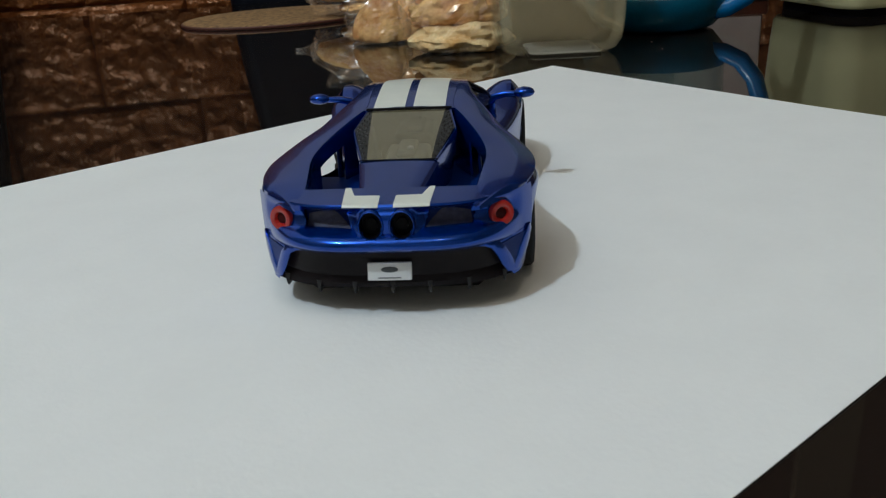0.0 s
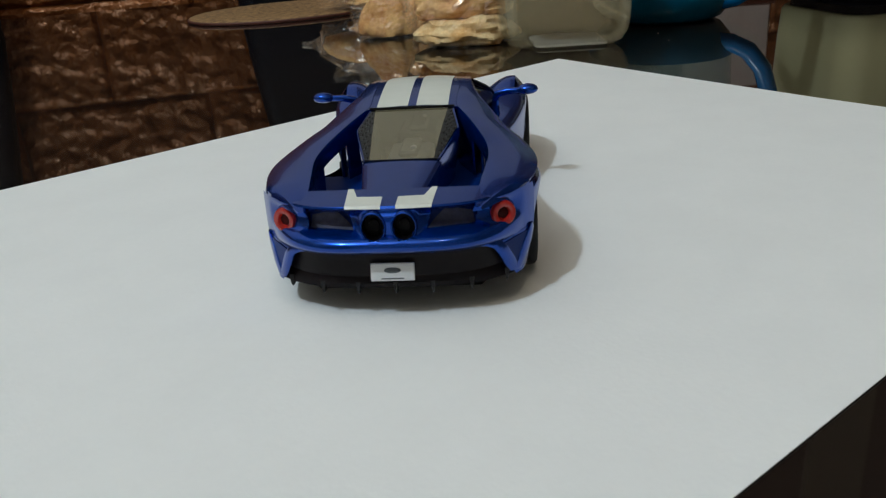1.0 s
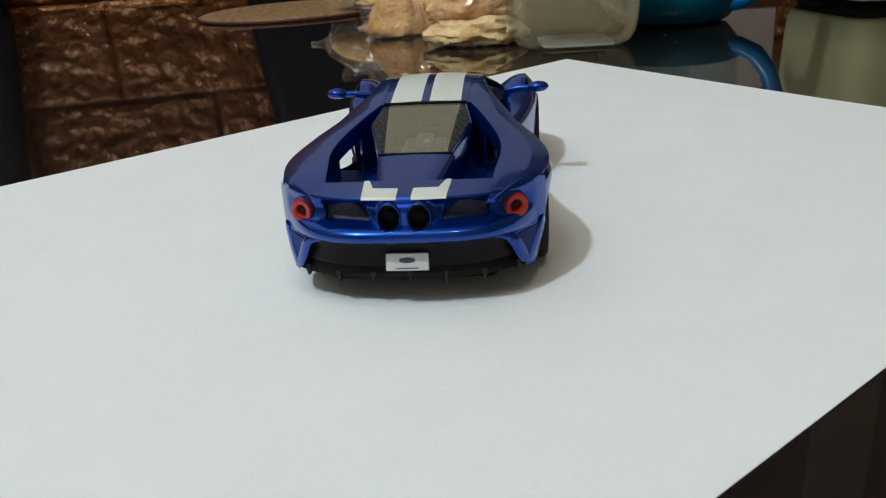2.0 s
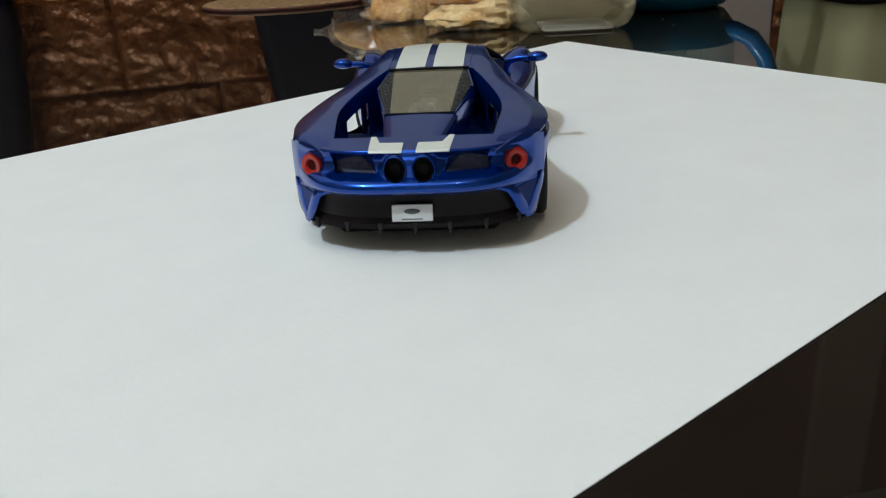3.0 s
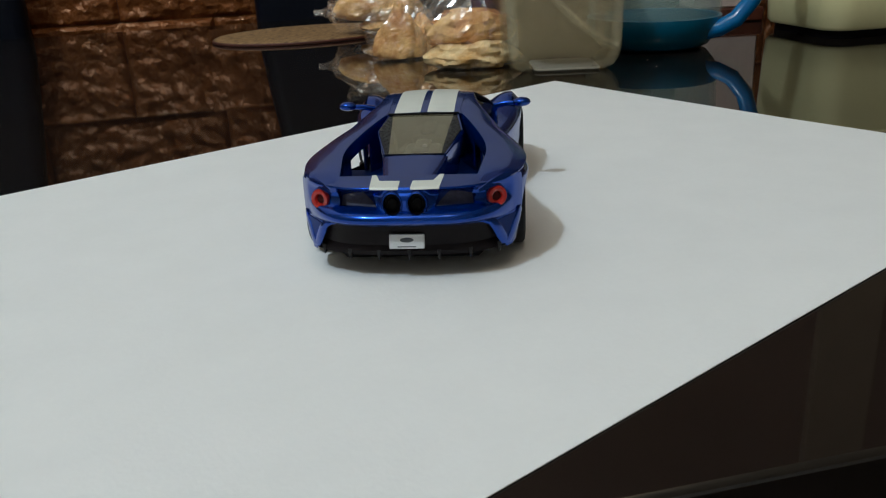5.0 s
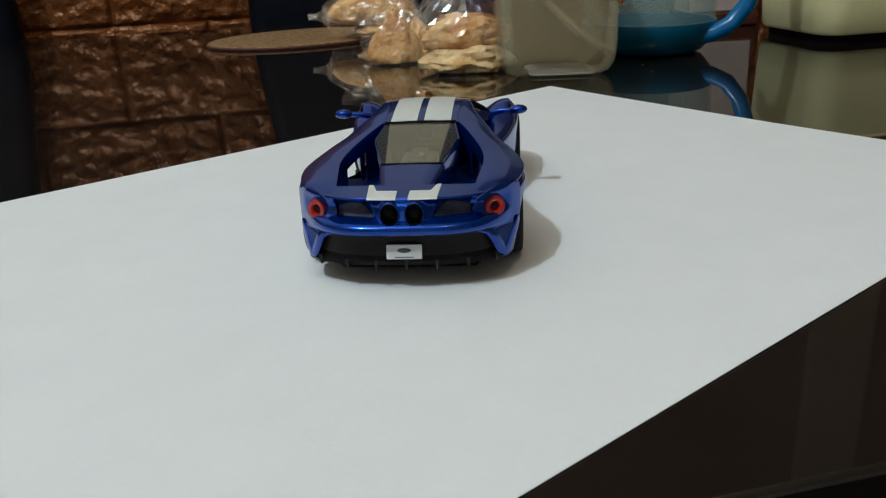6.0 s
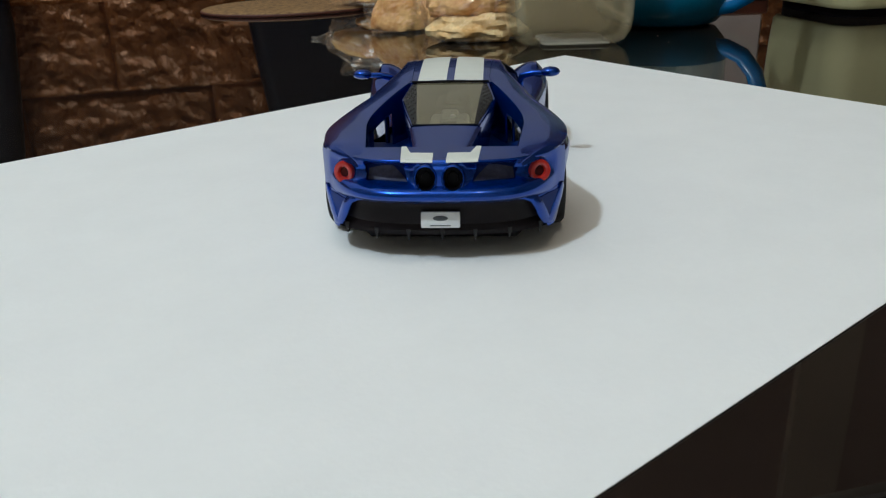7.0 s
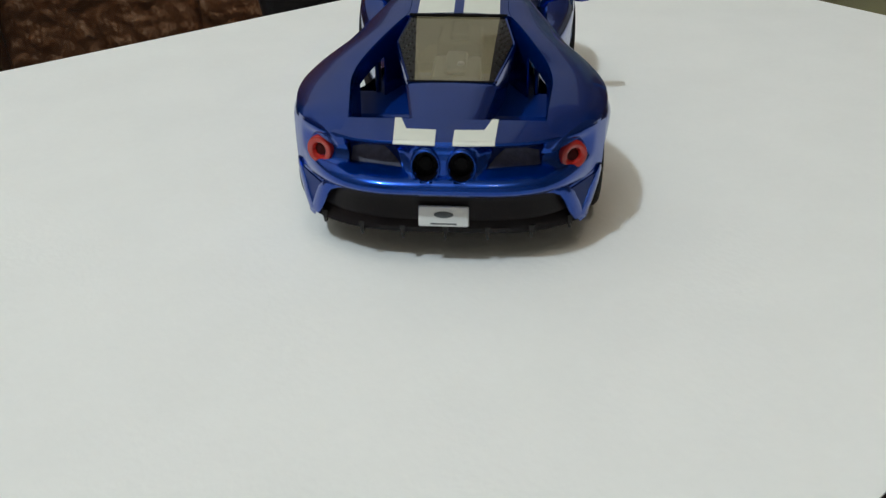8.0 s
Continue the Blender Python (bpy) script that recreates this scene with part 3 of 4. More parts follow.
def duct(s):
    """Triangular side outlet: a rounded V-shaped frame round a patch in shaded blue."""
    path = [(2.45, 1.27), (2.43, 1.17), (2.37, 1.00), (2.28, 0.78), (2.19, 0.62), (2.11, 0.66), (2.02, 0.84), (1.93, 1.04), (1.82, 1.20), (1.66, 1.27), (1.45, 1.29)]
    girth = [0.02, 0.06, 0.08, 0.085, 0.08, 0.085, 0.095, 0.095, 0.085, 0.06, 0.02]
    rows = []
    for k, (x, z) in enumerate(path):
        (xa, za), (xb, zb) = path[max(k - 1, 0)], path[min(k + 1, len(path) - 1)]
        d = math.hypot(xb - xa, zb - za)
        nx, nz = -(zb - za) / d, (xb - xa) / d
        rows.append([])
        for j in range(10):
            a = 2 * math.pi * j / 10
            px, py, pz = corner_at(x + nx * girth[k] * math.cos(a), z + nz * girth[k] * math.cos(a), 0.03 + 0.05 * math.sin(a))
            rows[-1].append((s * px, py, pz))
    inner = [(1.93, 1.16), (2.15, 1.19), (2.40, 1.18), (2.34, 1.00), (2.26, 0.80), (2.18, 0.68), (2.10, 0.72), (2.02, 0.92)]
    return capped(rows), ([(s * x, y, z) for x, y, z in [corner_at(*p, 0.035) for p in inner]], [tuple(range(8))])


def diffuser():
    rows = []
    for z, y, w, bow in ((1.32, -0.52, 1.85, 0.95), (1.22, -0.58, 1.88, 0.95), (1.04, -0.50, 2.0, 0.95), (0.84, -0.50, 2.06, 0.95), (0.74, -0.46, 2.12, 0.95), (0.62, -0.50, 2.20, 0.86), (0.52, -0.46, 2.26, 0.74), (0.44, 0.4, 2.2, 0.6)):
        rows.append([(x * w, y + wrap(x * w) * bow, z) for x in spread(-1, 1, 33)])
    return grid(rows)


def blade(x):
    """A hanging tooth under the diffuser, thick above and thin below."""
    y = -0.47 + wrap(x) * 0.8
    rows = []
    for z, w, back in ((0.64, 0.085, 0.02), (0.52, 0.05, -0.01), (0.45, 0.03, 0.0), (0.41, 0.018, 0.04)):
        rows.append([(x - w, y + 0.10, z), (x - w * 0.5, y + back - 0.05, z), (x + w * 0.5, y + back - 0.05, z), (x + w, y + 0.10, z), (x + w, y + 0.9, z), (x - w, y + 0.9, z)])
    return capped(rows)


car = thing("toy_car", "blue die-cast toy sports car with two white stripes on paper", "toy car",
            pose(-0.19155, -0.14014, 0.0003, 0, 0, -43.83))

body = part("body", join(side_shell(-1), side_shell(1)), BLUE, car)
for s in (-1, 1):
    part("flying_buttress", buttress(s), BLUE, car)
part("roof", roof_skin(), BLUE, car)
for x0, x1 in ((-0.78, -0.09), (0.09, 0.78)):
    part("roof_stripe", roof_stripe(x0, x1), STRIPE, car, "white printed roof stripe")
part("cabin_glass", cabin(), DARK_GLASS, car, "dark tinted cabin windows")
part("engine_cover", engine_cover(), BLUE, car)
part("rear_window", rear_window(), SMOKED_KHAKI, car, "smoke-tinted rear window coloured with the ceiling's khaki reflection")
for s in (-1, 1):
    part("honeycomb_trim", honeycomb(s), TRIM, car, "black honeycomb trim")
part("window_seal", join(tube([window_at(x, 0.01, 0.0) for x in spread(-0.76, 0.76, 9)], 0.022, 6), tube([window_at(x, 0.99, 0.01) for x in spread(-0.92, 0.92, 9)], 0.028, 6)), BLACK, car)
engine = part("engine", join(box(-0.45, 0.45, 2.6, 3.9, 1.5, 1.95, 0.06), box(-0.2, 0.2, 2.7, 3.8, 1.95, 2.08, 0.05)), ENGINE, car, "grey moulded engine block")
# pale button put under the pane as its small white glint
part("glint_spot", moved(lathe([(0.07, 0), (0.065, 0.04), (0.03, 0.06), (0.001, 0.062)], 14), Matrix.Translation((0.1, 2.95, 2.08))), PLATE, engine, "pale round spot for a glint in the window")
fascia = part("rear_fascia", rear_fascia(), BLUE, car)
part("rear_deck", rear_deck(), BLUE, car)
for s in (-1, 1):
    part("deck_stripe", deck_mark(s), STRIPE, car, "white printed stripe end")
# floor coloured in the shaded blue, for the dark down in the tunnel
part("tunnel_floor", join(box(-1.72, 1.72, 0.2, 2.3, 1.1, 1.24, 0.05), box(-2.1, 2.1, 2.2, 3.45, 1.24, 1.38, 0.05), box(-1.55, 1.55, 3.4, 4.6, 1.0, 1.36, 0.05)), BLUE_SHADE, car)
for s in (-1, 1):
    for name, y0, y1, low in (("inner_wall", 0.22, 2.10, 1.20), ("inner_panel", 3.20, 4.75, 1.15)):
        rows = []
        for y in spread(y0, y1, 12):
            x, z = band_in_x(y), band_in_z(y) - 0.06
            rows.append([(s * x, y, z), (s * (x + 0.03), y, z), (s * (x + 0.06), y, low), (s * (x + 0.02), y, low)])
        part(name, capped(rows), BLUE, car)
for s in (-1, 1):
    part("intake_strut", moved(box(-0.04, 0.04, -0.16, 0.16, 1.2, 2.3, 0.03), Matrix.Translation((s * 1.50, 3.5, 0))), BLUE_SHADE, car)
for s in (-1, 1):
    light = part("tail_lamp", disc_stack([(0.30, -0.40), (0.268, -0.04), (0.25, 0.0), (0.232, 0.0)], (s * 1.935, 0.02, 1.685), -4, s * 24), BLUE, car)
    part("lens", disc_stack([(0.238, -0.05), (0.232, 0.05), (0.213, 0.08), (0.178, 0.09), (0.124, 0.07), (0.097, 0.02)], (s * 1.935, 0.02, 1.685), -4, s * 24), RED, light, "red plastic ring lens")
    part("lens_centre", disc_stack([(0.095, 0.015), (0.06, 0.03), (0.001, 0.035)], (s * 1.935, 0.02, 1.685), -4, s * 24), RED_DARK, light)
    pipe = part("exhaust_pipe", disc_stack([(0.255, -0.10), (0.25, -0.01), (0.242, 0.02), (0.230, 0.032), (0.220, 0.032), (0.212, 0.025), (0.205, 0.0)], (s * 0.265, -0.635, 1.725), -4, tall=1.13, wide=0.92), BLUE, car)
    part("pipe_bore", disc_stack([(0.214, 0.03), (0.206, -0.06), (0.19, -0.18), (0.11, -0.18), (0.10, -0.12), (0.001, -0.12)], (s * 0.265, -0.635, 1.725), -4, tall=1.13, wide=0.92), BLACK, pipe, "black exhaust bore")
    vent = part("vent_recess", vent_walls(s), BLUE, car)
    # vent back in the same blue, its shade painted in
    part("vent_back", vent_patch(s, [(0.60, 1.58), (1.50, 1.58), (1.54, 1.97), (0.70, 1.98)], -0.16), BLUE_SHADE, vent)
    part("rear_vent", vent_patch(s, [(0.64, 1.60), (1.45, 1.60), (1.42, 1.80), (0.98, 1.93)], -0.10), GREY_MESH, vent, "grey mesh vent")
    frame_geo, inner_geo = duct(s)
    part("tail_corner", tail_corner(s), BLUE, car)
    outlet = part("side_duct", frame_geo, BLUE, car)
    # flat patch on the corner, coloured as the shaded duct opening
    part("duct_shade", inner_geo, BLUE_SHADE, outlet)
    # mirror on a thin arm
    mirror = part("door_mirror", tube([(s * 1.76, 7.05, 1.80), (s * 1.74, 7.00, 2.10), (s * 1.79, 6.95, 2.25), (s * 2.05, 6.87, 2.325), (s * 2.36, 6.85, 2.335)], [0.09, 0.09, 0.095, 0.085, 0.07], 10), BLUE, car)
    head = tube([(s * 2.28, 0, 2.345), (s * 2.32, 0, 2.35), (s * 2.40, 0, 2.355), (s * 2.54, 0, 2.36), (s * 2.68, 0, 2.36), (s * 2.76, 0, 2.355), (s * 2.80, 0, 2.35)], [0.03, 0.075, 0.115, 0.135, 0.115, 0.075, 0.01], 14)
    part("mirror_head", moved(moved(head, Matrix.Diagonal((1, 1.5, 1, 1))), Matrix.Translation((0, 6.85, 0))), BLUE, mirror)
part("diffuser", diffuser(), DIFFUSER, car, "black plastic diffuser")
for x in (-1.95, -1.30, -0.65, 0.02, 0.68, 1.36, 1.98):
    part("diffuser_fin", blade(x), FIN, car, smooth=False)
plate = part("number_plate", moved(box(-0.385, 0.385, -0.16, 0.16, 0, 0.05, 0.015), Matrix.Translation((0, -0.575, 0.875)) @ Matrix.Rotation(radians(76), 4, "X")), PLATE, car, "white blank plate with an oval badge")
m = Matrix.Translation((0, -0.575, 0.875)) @ Matrix.Rotation(radians(76), 4, "X")
part("oval_badge", moved(moved(lathe([(0.15, 0.045), (0.15, 0.056), (0.13, 0.060), (0.001, 0.060)], 24), Matrix.Diagonal((1, 0.34, 1, 1))), m @ Matrix.Translation((0, 0.03, 0))), PRINT, plate, "grey oval badge")
part("print_bar", moved(box(-0.2, 0.2, -0.125, -0.105, 0.045, 0.056), m), PRINT, plate)
part("chassis", join(box(-1.6, 1.6, 0.1, 11.2, 0.22, 0.62, 0.1), box(-1.5, 1.5, 0.0, 11.0, 0.6, 1.1, 0.1)), BLACK, car)


def side_sill(s):
    rows = []
    for y in spread(2.9, 7.8, 24):
        w = half_width(y)
        rows.append([(s * x, y, z) for x, z in ((w - 0.5, 0.30), (w - 0.02, 0.28), (w + 0.05, 0.31), (w + 0.05, 0.38), (w - 0.04, 0.47), (w - 0.5, 0.47))])
    return capped(rows)


for s in (-1, 1):
    part("side_sill", side_sill(s), BLACK, car, "black plastic side sill")


def wing_rise(v):
    """From the flat of the bonnet up to the round crest of the wing."""
    k = min(1.0, max(0.0, (v - 0.38) / 0.56))
    return k * k * (3 - 2 * k)


def bonnet():
    rows = []
    for y in spread(7.6, 11.7, 24):
        w = half_width(y) - 0.30
        zc, zs = nose_z(y), shoulder_z(y)
        rows.append([(x * w, y, zc + (zs - zc) * wing_rise(abs(x)) + 0.02) for x in spread(-1, 1, 41)])
    low = [(x, y - 0.05, 0.42) for x, y, z in rows[-1]]
    return grid(rows + [low])


def bonnet_stripe(x0, x1):
    rows = []
    for y in spread(8.7, 11.66, 16):
        w = half_width(y) - 0.30
        rows.append([(x, y, nose_z(y) + (shoulder_z(y) - nose_z(y)) * wing_rise(abs(x / w)) + 0.03) for x in spread(x0, x1, 5)])
    return grid(rows)


part("bonnet", bonnet(), BLUE, car)
for x0, x1 in ((-0.72, -0.09), (0.09, 0.72)):
    part("bonnet_stripe", bonnet_stripe(x0, x1), STRIPE, car)


def door_top(s):
    rows = []
    for y in spread(4.3, 7.9, 20):
        w = half_width(y) - 0.11 - 0.19 * min(1.0, max(0.0, y - 7.8))
        z, x = shoulder_z(y), belt_w(y)
        rows.append([(s * w, y, z), (s * (w - 0.07), y, z + 0.04), (s * (x + 0.05), y, max(1.74, z + 0.05)), (s * (x - 0.1), y, 1.72)])
    return grid(rows)


for s in (-1, 1):
    part("door_sill", door_top(s), BLUE, car)
    part("windscreen_pillar", tube([(s * 1.18, 6.85, 2.62), (s * 1.48, 7.6, 2.30), (s * 1.62, 8.1, 2.08), (s * 1.66, 8.7, 1.80)], 0.06, 6), BLACK, car)
    part("headlamp", moved(lathe([(0.34, -0.05), (0.30, 0.08), (0.16, 0.14), (0.001, 0.15)], 18), Matrix.Translation((s * 1.75, 10.1, 1.42)) @ Matrix.Rotation(radians(-28), 4, "X") @ Matrix.Diagonal((0.8, 1.6, 1, 1))), RIM, car, "clear front headlamp")


def wheel(name, x, y, width):
    base = part(name, moved(lathe([(0.42, -0.1), (0.40, 0.02), (0.10, 0.05), (0.001, 0.05)], 24), Matrix.Rotation(radians(90), 4, "Y")), RIM, car)
    base.location = (x * CM, y * CM, WHEEL_R * CM)
    h = width / 2
    tyre = lathe([(0.55, -h + 0.05), (0.62, -h), (0.82, -h + 0.02), (0.885, -h + 0.08), (0.90, -h + 0.16), (0.90, h - 0.16), (0.885, h - 0.08), (0.82, h - 0.02), (0.62, h), (0.55, h - 0.05), (0.55, -h + 0.05)], 40)
    part("tyre", moved(tyre, Matrix.Rotation(radians(90), 4, "Y")), RUBBER, base)
    spokes = [moved(box(-0.05, 0.05, 0.1, 0.56, -0.05, 0.05, 0.015), Matrix.Rotation(radians(90), 4, "Y") @ Matrix.Rotation(2 * math.pi * k / 10, 4, "Z") @ Matrix.Translation((0, 0, (h - 0.1) * (1 if x > 0 else -1)))) for k in range(10)]
    part("rim", join(*spokes, moved(lathe([(0.56, -h + 0.06), (0.50, -h + 0.1), (0.50, h - 0.1), (0.56, h - 0.06)], 30), Matrix.Rotation(radians(90), 4, "Y"))), RIM, base)


for s in (-1, 1):
    wheel("rear_wheel", s * 2.155, REAR_AXLE, 0.84)
    wheel("front_wheel", s * 2.265, FRONT_AXLE, 0.66)

# ---- cork mat ----
mat_ob = thing("cork_mat", "round brown cork mat with a red-brown rim on the table", "placemat", pose(0.0319, 0.279, -0.0004, 0, 0, -17) @ Matrix.Diagonal((1.063, 0.8, 0.64, 1)))
part("cork", lathe([(0.001, 0.42), (5.9, 0.42), (6.3, 0.40), (6.42, 0.32)], 64), CORK, mat_ob)
part("rim", lathe([(6.42, 0.32), (6.5, 0.22), (6.5, 0.06), (6.4, 0.0), (0.001, 0.0)], 64), CORK_EDGE, mat_ob)


# ---- rolls in clear bags ----
def lump(rx, ry, rz, seed, rough=0.12, flat=0.35, n=64):
    """A bread-like lump resting on z = 0."""
    rows = []
    for i in range(n // 2 + 1):
        a = -math.pi / 2 + math.pi * i / (n // 2)
        row = []
        for j in range(n):
            b = 2 * math.pi * j / n
            d = Vector((math.cos(a) * math.cos(b), math.cos(a) * math.sin(b), math.sin(a)))
            e = Vector((d.x, d.y, d.z * rz / rx))
            k = 1 + rough * noise.noise(d * 1.7 + Vector((seed, 0, 0))) + rough * 0.5 * noise.noise(d * 3.4 + Vector((0, seed, 0))) + rough * 0.34 * noise.noise(e * 7 + Vector((seed, 2, 0))) + rough * 0.20 * noise.noise(e * 16) + rough * 0.10 * noise.noise(e * 31)
            z = rz * d.z * k
            floor_z = -rz * (1 - flat)
            z = floor_z + 0.5 * ((z - floor_z) + math.sqrt((z - floor_z) ** 2 + (0.12 * rz) ** 2))
            row.append((rx * d.x * k, ry * d.y * k, z - floor_z))
        rows.append(row)
    return grid(rows, True)


def film_bag(rx, ry, rz, neck, seed, n=56):
    """A crumpled clear bag: snug round its bread, gathered and ragged above."""
    rows = []
    m = 26
    for i in range(m + 1):
        t = i / m
        z = neck * t
        q = (z - rz * 0.45) / (rz * 0.75)
        snug = math.sqrt(max(0.0, 1 - q * q))
        r = max(snug, 0.50 + 0.25 * t) if i else 0.85
        row = []
        for j in range(n):
            b = 2 * math.pi * j / n
            d = Vector((math.cos(b), math.sin(b), t * 2))
            k = 1 + (0.08 + 0.25 * t) * noise.noise(d * 2.4 + Vector((seed, 0, 0))) + 0.13 * abs(noise.noise(d * 5 + Vector((0, seed, 0)))) + 0.05 * abs(noise.noise(d * 11 + Vector((seed, seed, 0))))
            row.append((rx * r * k * math.cos(b), ry * r * k * math.sin(b), max(0.02, z + (0.1 * noise.noise(d * 4) if i else 0))))
        rows.append(row)
    return grid(rows, True)


def film_tail(length, seed):
    """The twisted, fanned end of a bag, along -x."""
    rows = []
    for i in range(9):
        t = i / 8
        r = 0.9 * (1 - t) ** 1.5 + 0.12 + 0.5 * max(0, t - 0.6)
        rows.append([(-length * t, r * (1 + 0.4 * noise.noise(Vector((j, i * 0.6, seed)))) * math.cos(2 * math.pi * j / 14), r * 0.7 * (1 + 0.4 * noise.noise(Vector((j, i * 0.6, seed + 4)))) * math.sin(2 * math.pi * j / 14)) for j in range(14)])
    return grid(rows, True)


def bread_bag(label, at, pieces, bag):
    ob = thing("bread_bag", label, "bread", at, "bagged bread")
    for name, geo, mat in pieces:
        part(name, geo, mat, ob)
    film = part("plastic_bag", bag, FILM, ob, "clear crinkled plastic bag", smooth=False)
    film.visible_shadow = False
    return ob


def placed(geo, x, y, z, turn=0, tip=0):
    return moved(geo, Matrix.Translation((x, y, z)) @ Matrix.Rotation(radians(turn), 4, "Z") @ Matrix.Rotation(radians(tip), 4, "X"))


def tapered(geo, top, k):
    """Drawn in towards its top."""
    return [(x * (1 - k * min(1.0, z / top)), y * (1 - k * min(1.0, z / top)), z) for x, y, z in geo[0]], geo[1]


bread_bag("split golden bread roll in a clear plastic bag on the table", pose(0.0135, 0.0773, -0.0004, 0, 0, -26) @ Matrix.Scale(1.034, 4),
          [("bread_base", placed(lump(2.35, 1.95, 0.86, 2.3, 0.20), 0.15, -0.40, 0.04, 6, 3), BREAD_CUT), ("bread_roll", placed(lump(2.25, 1.7, 1.05, 3.9, 0.22), 0.2, -0.05, 1.05, -5, -6), BREAD),
           ("bread_crust", placed(lump(1.95, 1.35, 0.42, 5.1, 0.35), 0.35, 0.35, 2.05, 8, 6), CRUST)],
          film_bag(2.65, 2.3, 3.7, 7.5, 3.0))
bread_bag("pointed golden pastry in a clear plastic bag beside another bag", pose(0.0065, 0.1288, -0.0004, 0, 0, -38.5) @ Matrix.Scale(1.037, 4),
          [("pastry", placed(tapered(lump(1.75, 1.5, 1.9, 7.7, 0.14, 0.5), 2.6, 0.62), -0.05, 0.0, 0.1, 10, 4), BREAD), ("pastry_side", placed(tapered(lump(1.1, 1.1, 1.5, 1.7, 0.16, 0.5), 2.2, 0.5), 1.2, 0.6, 0.1, -12, -8), BREAD)],
          join(film_bag(1.9, 1.7, 2.8, 4.2, 9.0), moved(film_tail(0.9, 6.0), Matrix.Translation((-1.6, -0.4, 0.5)) @ Matrix.Scale(0.6, 4))))
bread_bag("long golden bread roll in a clear bag over cork mat", pose(0.0562, 0.2233, 0.0043, 0, 0, -38.5) @ Matrix.Scale(1.057, 4),
          [("bread_roll", placed(lump(2.9, 1.6, 1.15, 4.4, 0.10), 0.1, 0, 0.7, -6, 0), BREAD), ("bread_base", placed(lump(2.0, 1.5, 0.5, 8.4), 0.8, 0, 0.02), BREAD)],
          join(film_bag(3.0, 1.85, 2.8, 3.6, 5.0), moved(film_tail(1.5, 2.0), Matrix.Translation((-2.65, 0, 1.3)))))


# ---- small frosted tub ----
def round_box(hx, hy, r, z, n=8):
    pts = []
    for cx, cy, a0 in ((hx - r, hy - r, 0), (-hx + r, hy - r, 90), (-hx + r, -hy + r, 180), (hx - r, -hy + r, 270)):
        for k in range(n):
            a = radians(a0 + 90 * k / (n - 1))
            pts.append((cx + r * math.cos(a), cy + r * math.sin(a), z))
    return pts


tub = thing("plastic_tub", "small frosted see-through plastic tub with purple lid", "container", pose(0.0371, 0.0312, -0.0004, 0, 0, -39) @ Matrix.Scale(1.03, 4))
part("tub_wall", grid([round_box(1.9, 1.6, 0.8, 0.02), round_box(2.3, 2.0, 0.9, 0.08), round_box(2.6, 2.27, 1.0, 0.28), round_box(2.8, 2.45, 1.05, 0.65), round_box(2.9, 2.54, 1.05, 1.2), round_box(3.0, 2.6, 1.05, 4.6), round_box(2.9, 2.5, 1.0, 4.6), round_box(2.82, 2.45, 1.0, 1.2), round_box(2.5, 2.1, 0.9, 0.25)], True), FROST, tub)
part("tub_base", moved(capped([round_box(1.62, 1.66, 0.35, 0.07), round_box(1.66, 1.70, 0.4, 0.10), round_box(1.60, 1.64, 0.4, 0.15)]), Matrix.Translation((0.25, -0.1, 0))), LABEL, tub, "pale thick base")
part("swirl_rib", tube([(-1.6, -2.5, 5.0), (-0.6, -2.62, 3.6), (0.5, -2.6, 2.5), (1.6, -2.5, 1.65), (2.4, -2.2, 1.25)], [0.42, 0.42, 0.42, 0.40, 0.34], 10, 0.5), FROST_THICK, tub)
for sx in (-1, 1):
    for sy in (-1, 1):
        part("corner_rib", tube([(sx * 1.55, sy * 1.35, 0.25), (sx * 1.95, sy * 1.7, 0.30), (sx * 2.25, sy * 1.98, 0.5), (sx * 2.42, sy * 2.12, 0.9), (sx * 2.50, sy * 2.18, 1.6), (sx * 2.60, sy * 2.22, 4.5)], [0.16, 0.2, 0.24, 0.26, 0.26, 0.26], 10), FROST_THICK, tub)
lid = part("lid", capped([round_box(3.1, 2.7, 1.1, 4.55), round_box(3.2, 2.8, 1.1, 4.7), round_box(3.2, 2.8, 1.1, 5.3), round_box(3.0, 2.6, 1.1, 5.45)]), PURPLE, tub, "purple plastic lid")
for s in (-1, 1):
    part("clip", box(s * 3.15 - 0.22, s * 3.15 + 0.22, -0.8, 0.8, 3.6, 5.2, 0.15), PURPLE, lid)
part("tab", box(3.0, 3.3, -0.9, -0.3, 3.25, 3.65, 0.08), ORANGE, lid, "orange plastic tab")

# ---- jug ----
jug = thing("water_jug", "clear plastic jug with a bright blue base and handle", "jug", pose(0.1218, 0.0359, -0.0004, 0, 0, -38.5) @ Matrix.Scale(1.04, 4))
part("jug_base", lathe([(0.001, 0.05), (2.6, 0.05), (3.0, 0.2), (3.5, 0.8), (3.70, 1.5), (3.70, 1.75), (3.55, 1.75), (3.3, 1.0), (2.8, 0.4), (0.001, 0.3)], 56), JUG_BLUE, jug, "bright blue base")
part("jug_inside", lathe([(3.56, 1.70), (1.5, 1.45), (0.001, 1.40)], 56), JUG_INNER, jug)
part("jug_body", lathe([(3.62, 1.75), (3.70, 3.5), (3.80, 14.0), (3.70, 14.0), (3.60, 3.5), (3.5, 1.8)], 56), JUG_CLEAR, jug, "clear plastic body").visible_shadow = False
part("jug_handle", tube([(2.3, -2.2, 1.0), (3.0, -2.2, 1.1), (3.9, -2.2, 1.55), (4.7, -2.2, 2.5), (5.2, -2.2, 4.0), (5.4, -2.0, 7.0), (5.2, -1.6, 10.5), (4.2, -1.2, 12.0), (3.3, -0.8, 12.2)], 0.46, 14), JUG_HANDLE, jug, "bright blue loop handle")

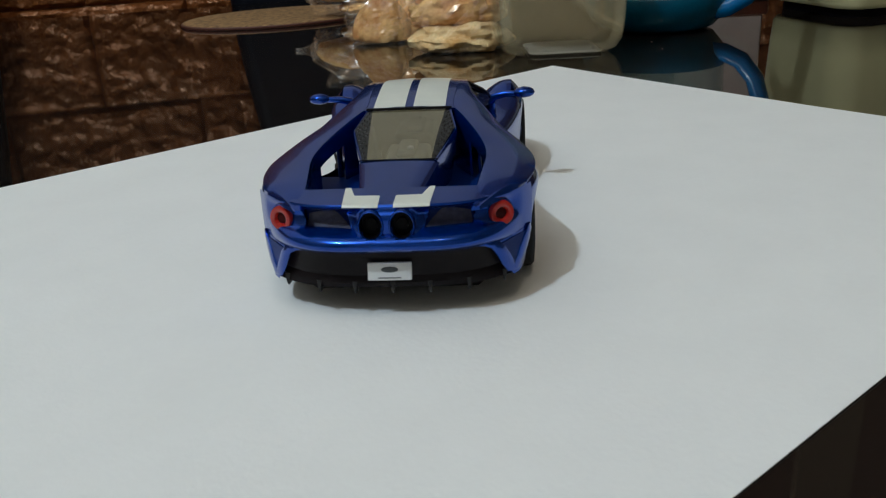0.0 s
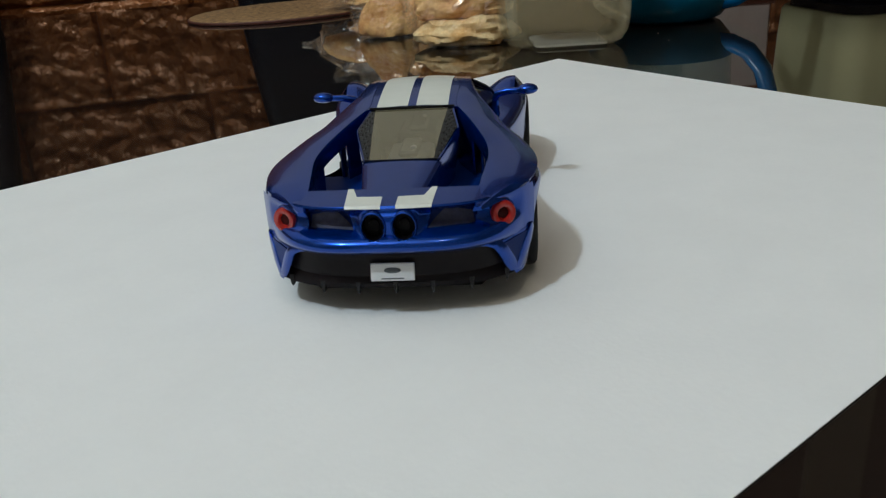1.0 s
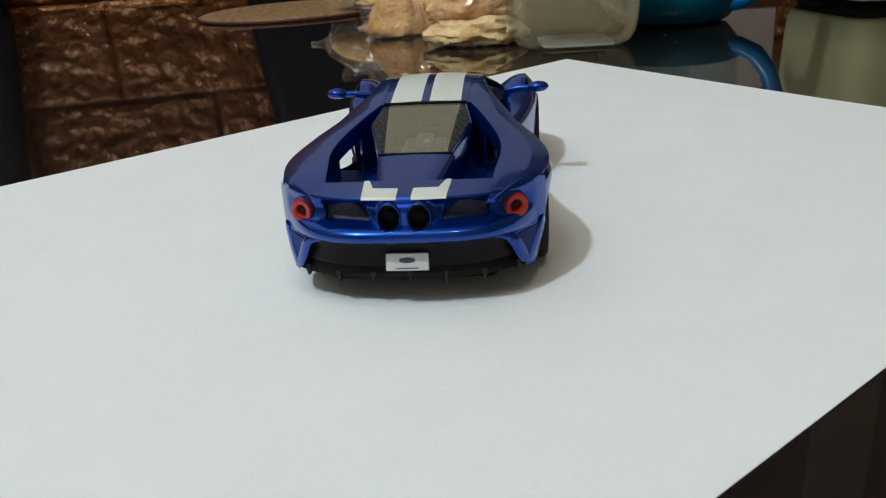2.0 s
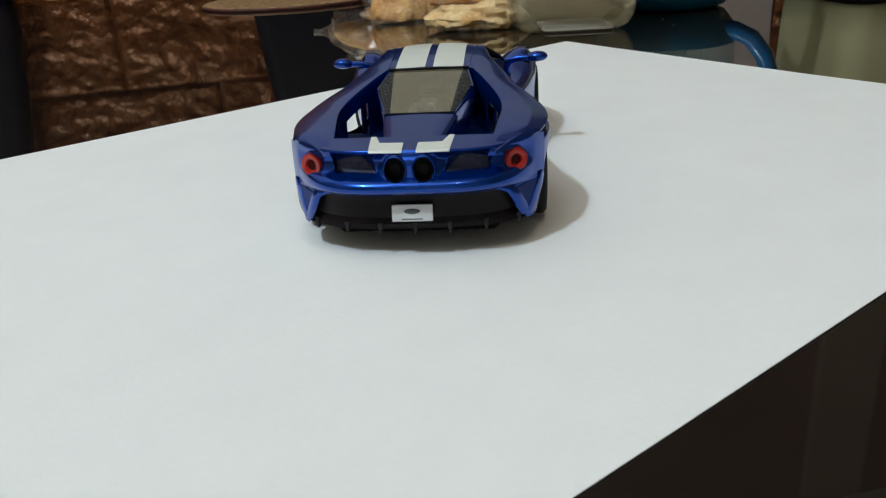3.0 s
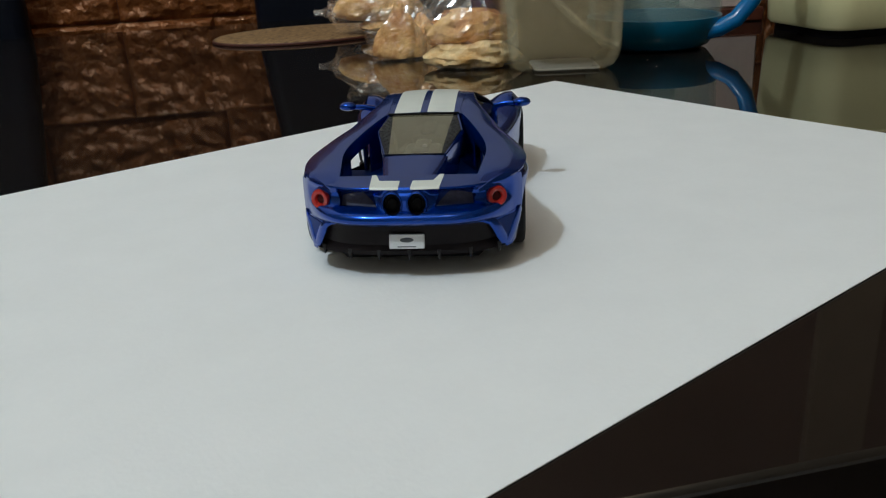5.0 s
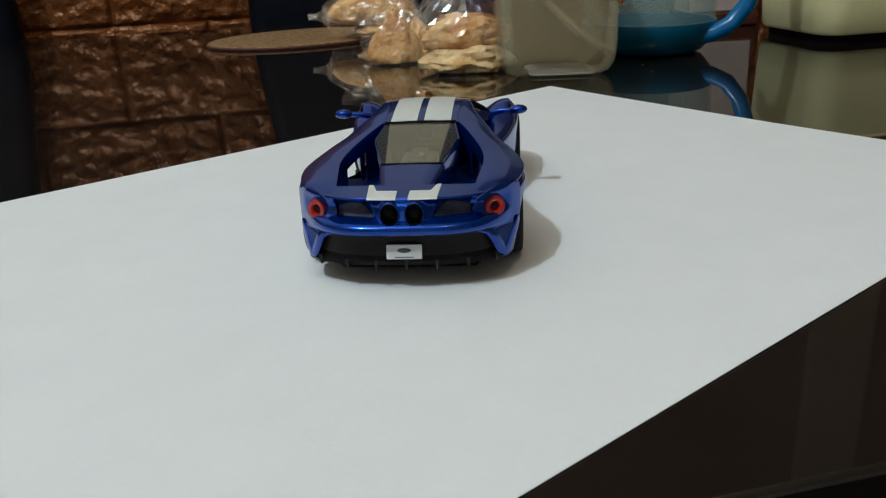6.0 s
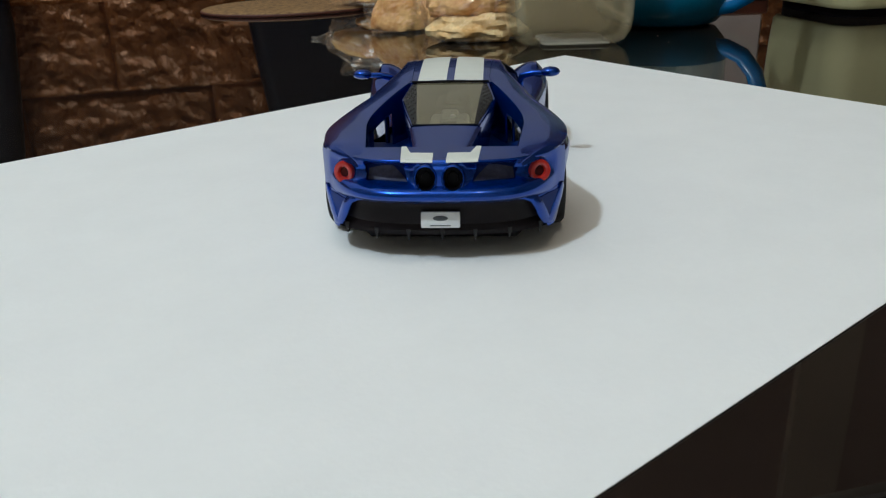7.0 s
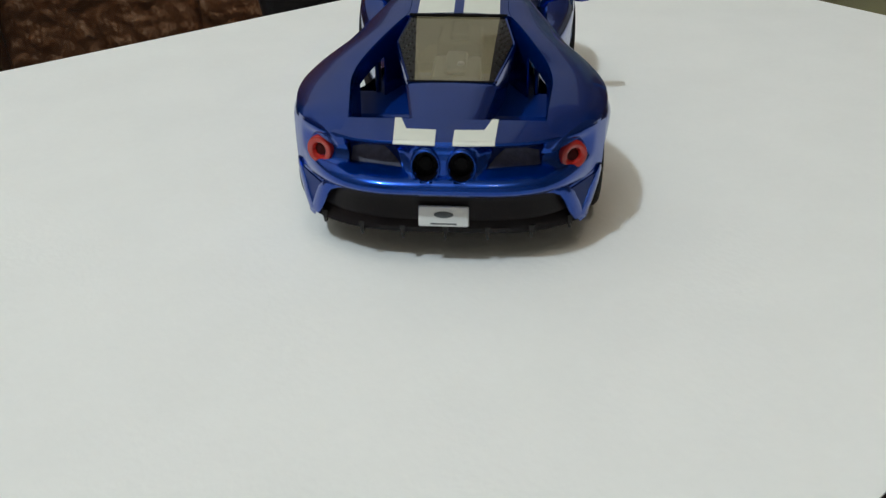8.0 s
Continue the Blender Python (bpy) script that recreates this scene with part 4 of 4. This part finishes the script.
# ---- cream container ----
tin = thing("cream_container", "low cream plastic container raised over a shaded gap", "container", pose(0.2452, -0.0189, -0.0004, 0, 0, -27) @ Matrix.Scale(1.05, 4))
part("container_body", capped([round_box(3.5, 3.5, 1.3, 0.45, 10), round_box(3.65, 3.65, 1.4, 0.65, 10), round_box(3.72, 3.72, 1.4, 2.0, 10), round_box(3.8, 3.8, 1.4, 5.3, 10), round_box(3.6, 3.6, 1.3, 5.5, 10)]), CREAM, tin)
# solid black foot fills the gap, its shade given as colour
part("shaded_foot", capped([round_box(3.3, 3.3, 1.3, 0.02, 10), round_box(3.3, 3.3, 1.3, 0.45, 10)]), BLACK, tin, "foot in black for the shaded gap")

# ---- small wooden box with pale card ----
crate = thing("wooden_box", "low red-brown wooden box holding pale cards", "box", pose(0.2623, 0.0764, -0.0004, 0, 0, -38) @ Matrix.Scale(1.063, 4))
part("box_wall", box(-3.2, 1.6, -2, 2, 0.0, 0.9, 0.1), WOOD, crate)
part("card", box(-3.0, 1.4, -1.7, 1.6, 0.9, 6.0, 0.1), PINKISH, crate, "pale pinkish card")


# ---- chairs pushed in under the table ----
def chair(at, label):
    ob = thing("dining_chair", label, "chair", at, "chairs at the table")
    rows = []
    for k in spread(0, 1, 14):
        z = -36 + 62 * k
        w = 21 - 3.2 * max(0, (z - 2) / 24) ** 1.2 if z > 2 else 21
        lean = 1.6 * max(0, z / 26) ** 1.5
        rows.append([(x, y + lean, z) for x, y, _ in round_box(w, 1.5, 1.2, 0, 6)])
    part("backrest", capped(rows), NAVY, ob, "dark navy padded backrest")
    part("seat", box(-20.5, 20.5, -42, -3, -33, -27, 1.5), NAVY, ob)
    for lx in (-18, 18):
        for ly in (-38, -2):
            part("leg", box(lx - 1.6, lx + 1.6, ly - 1.6, ly + 1.6, -75, -33, 0.3), BLACK, ob)
    return ob


first = chair(WAY @ pose(0.107, 0.434, 0) @ Matrix.Diagonal((1.095, 1, 1, 1)), "dark navy padded dining chair pushed in at the table")
copy_thing(first, WAY @ pose(-0.545, 0.434, 0))


# ---- relief bricks on the wall ----
BW, BH = 16.76, 8.82


def brick_mesh(seed):
    nx, nz = 84, 44
    rows = []
    for j in range(nz + 1):
        row = []
        for i in range(nx + 1):
            u, v = i / nx, j / nz
            x, z = (u - 0.5) * (BW - 0.06), (v - 0.5) * (BH - 0.06)
            edge = min(u, 1 - u) * BW, min(v, 1 - v) * BH
            e = min(1.0, min(edge) / 0.3)
            q = Vector((x * 0.26 + seed * 7, z * 0.40, seed))
            warp = Vector((noise.noise(q * 2.1), noise.noise(q * 2.1 + Vector((9, 0, 0))), 0)) * 0.5
            h = 0.5 + 0.55 * noise.noise(q + warp) + 0.25 * noise.noise(q * 2.6 + warp)
            k = h * 4.2
            step = (math.floor(k) + min(1.0, (k - math.floor(k)) * 4.0)) / 4.2
            h = 0.75 * step + 0.25 * h + 0.07 * noise.noise(q * 9) + 0.05 * noise.noise(q * 19)
            row.append((x, -(0.04 + max(0.0, 0.70 * h) * e), z))
        rows.append(row)
    return mesh_of("brick", *grid(rows), BRICK)


variants = [brick_mesh(k + 1.5) for k in range(5)]
k = 0
for course in range(-4, 3):
    for col in range(-8, 11):
        ob = new("brick", variants[(k * 7 + course * 3) % 5])
        ob.parent = wall_back
        ob.location = ((-24.5 + col * BW + (BW if course % 2 else BW / 2)) * CM, WALL_FACE * CM, (course * BH + BH / 2) * CM)
        if (k * 5 + course) % 3 == 0:
            ob.rotation_euler = (0, math.pi, 0)
        k += 1

# ---- crumbs on the glass ----
for x, y, r in ((0.0798, 0.0064, 0.0005), (0.0655, -0.0105, 0.00035)):
    crumb = new("crumb", mesh_of("crumb", *lump(r * 65, r * 55, r * 35, x * 900, 0.3, 0.5, 10), PLATE))
    crumb.location = (x, y, -0.0004)
    tagged(crumb, "tiny pale crumb lying on the dark glass", "crumb", "crumbs on the table")
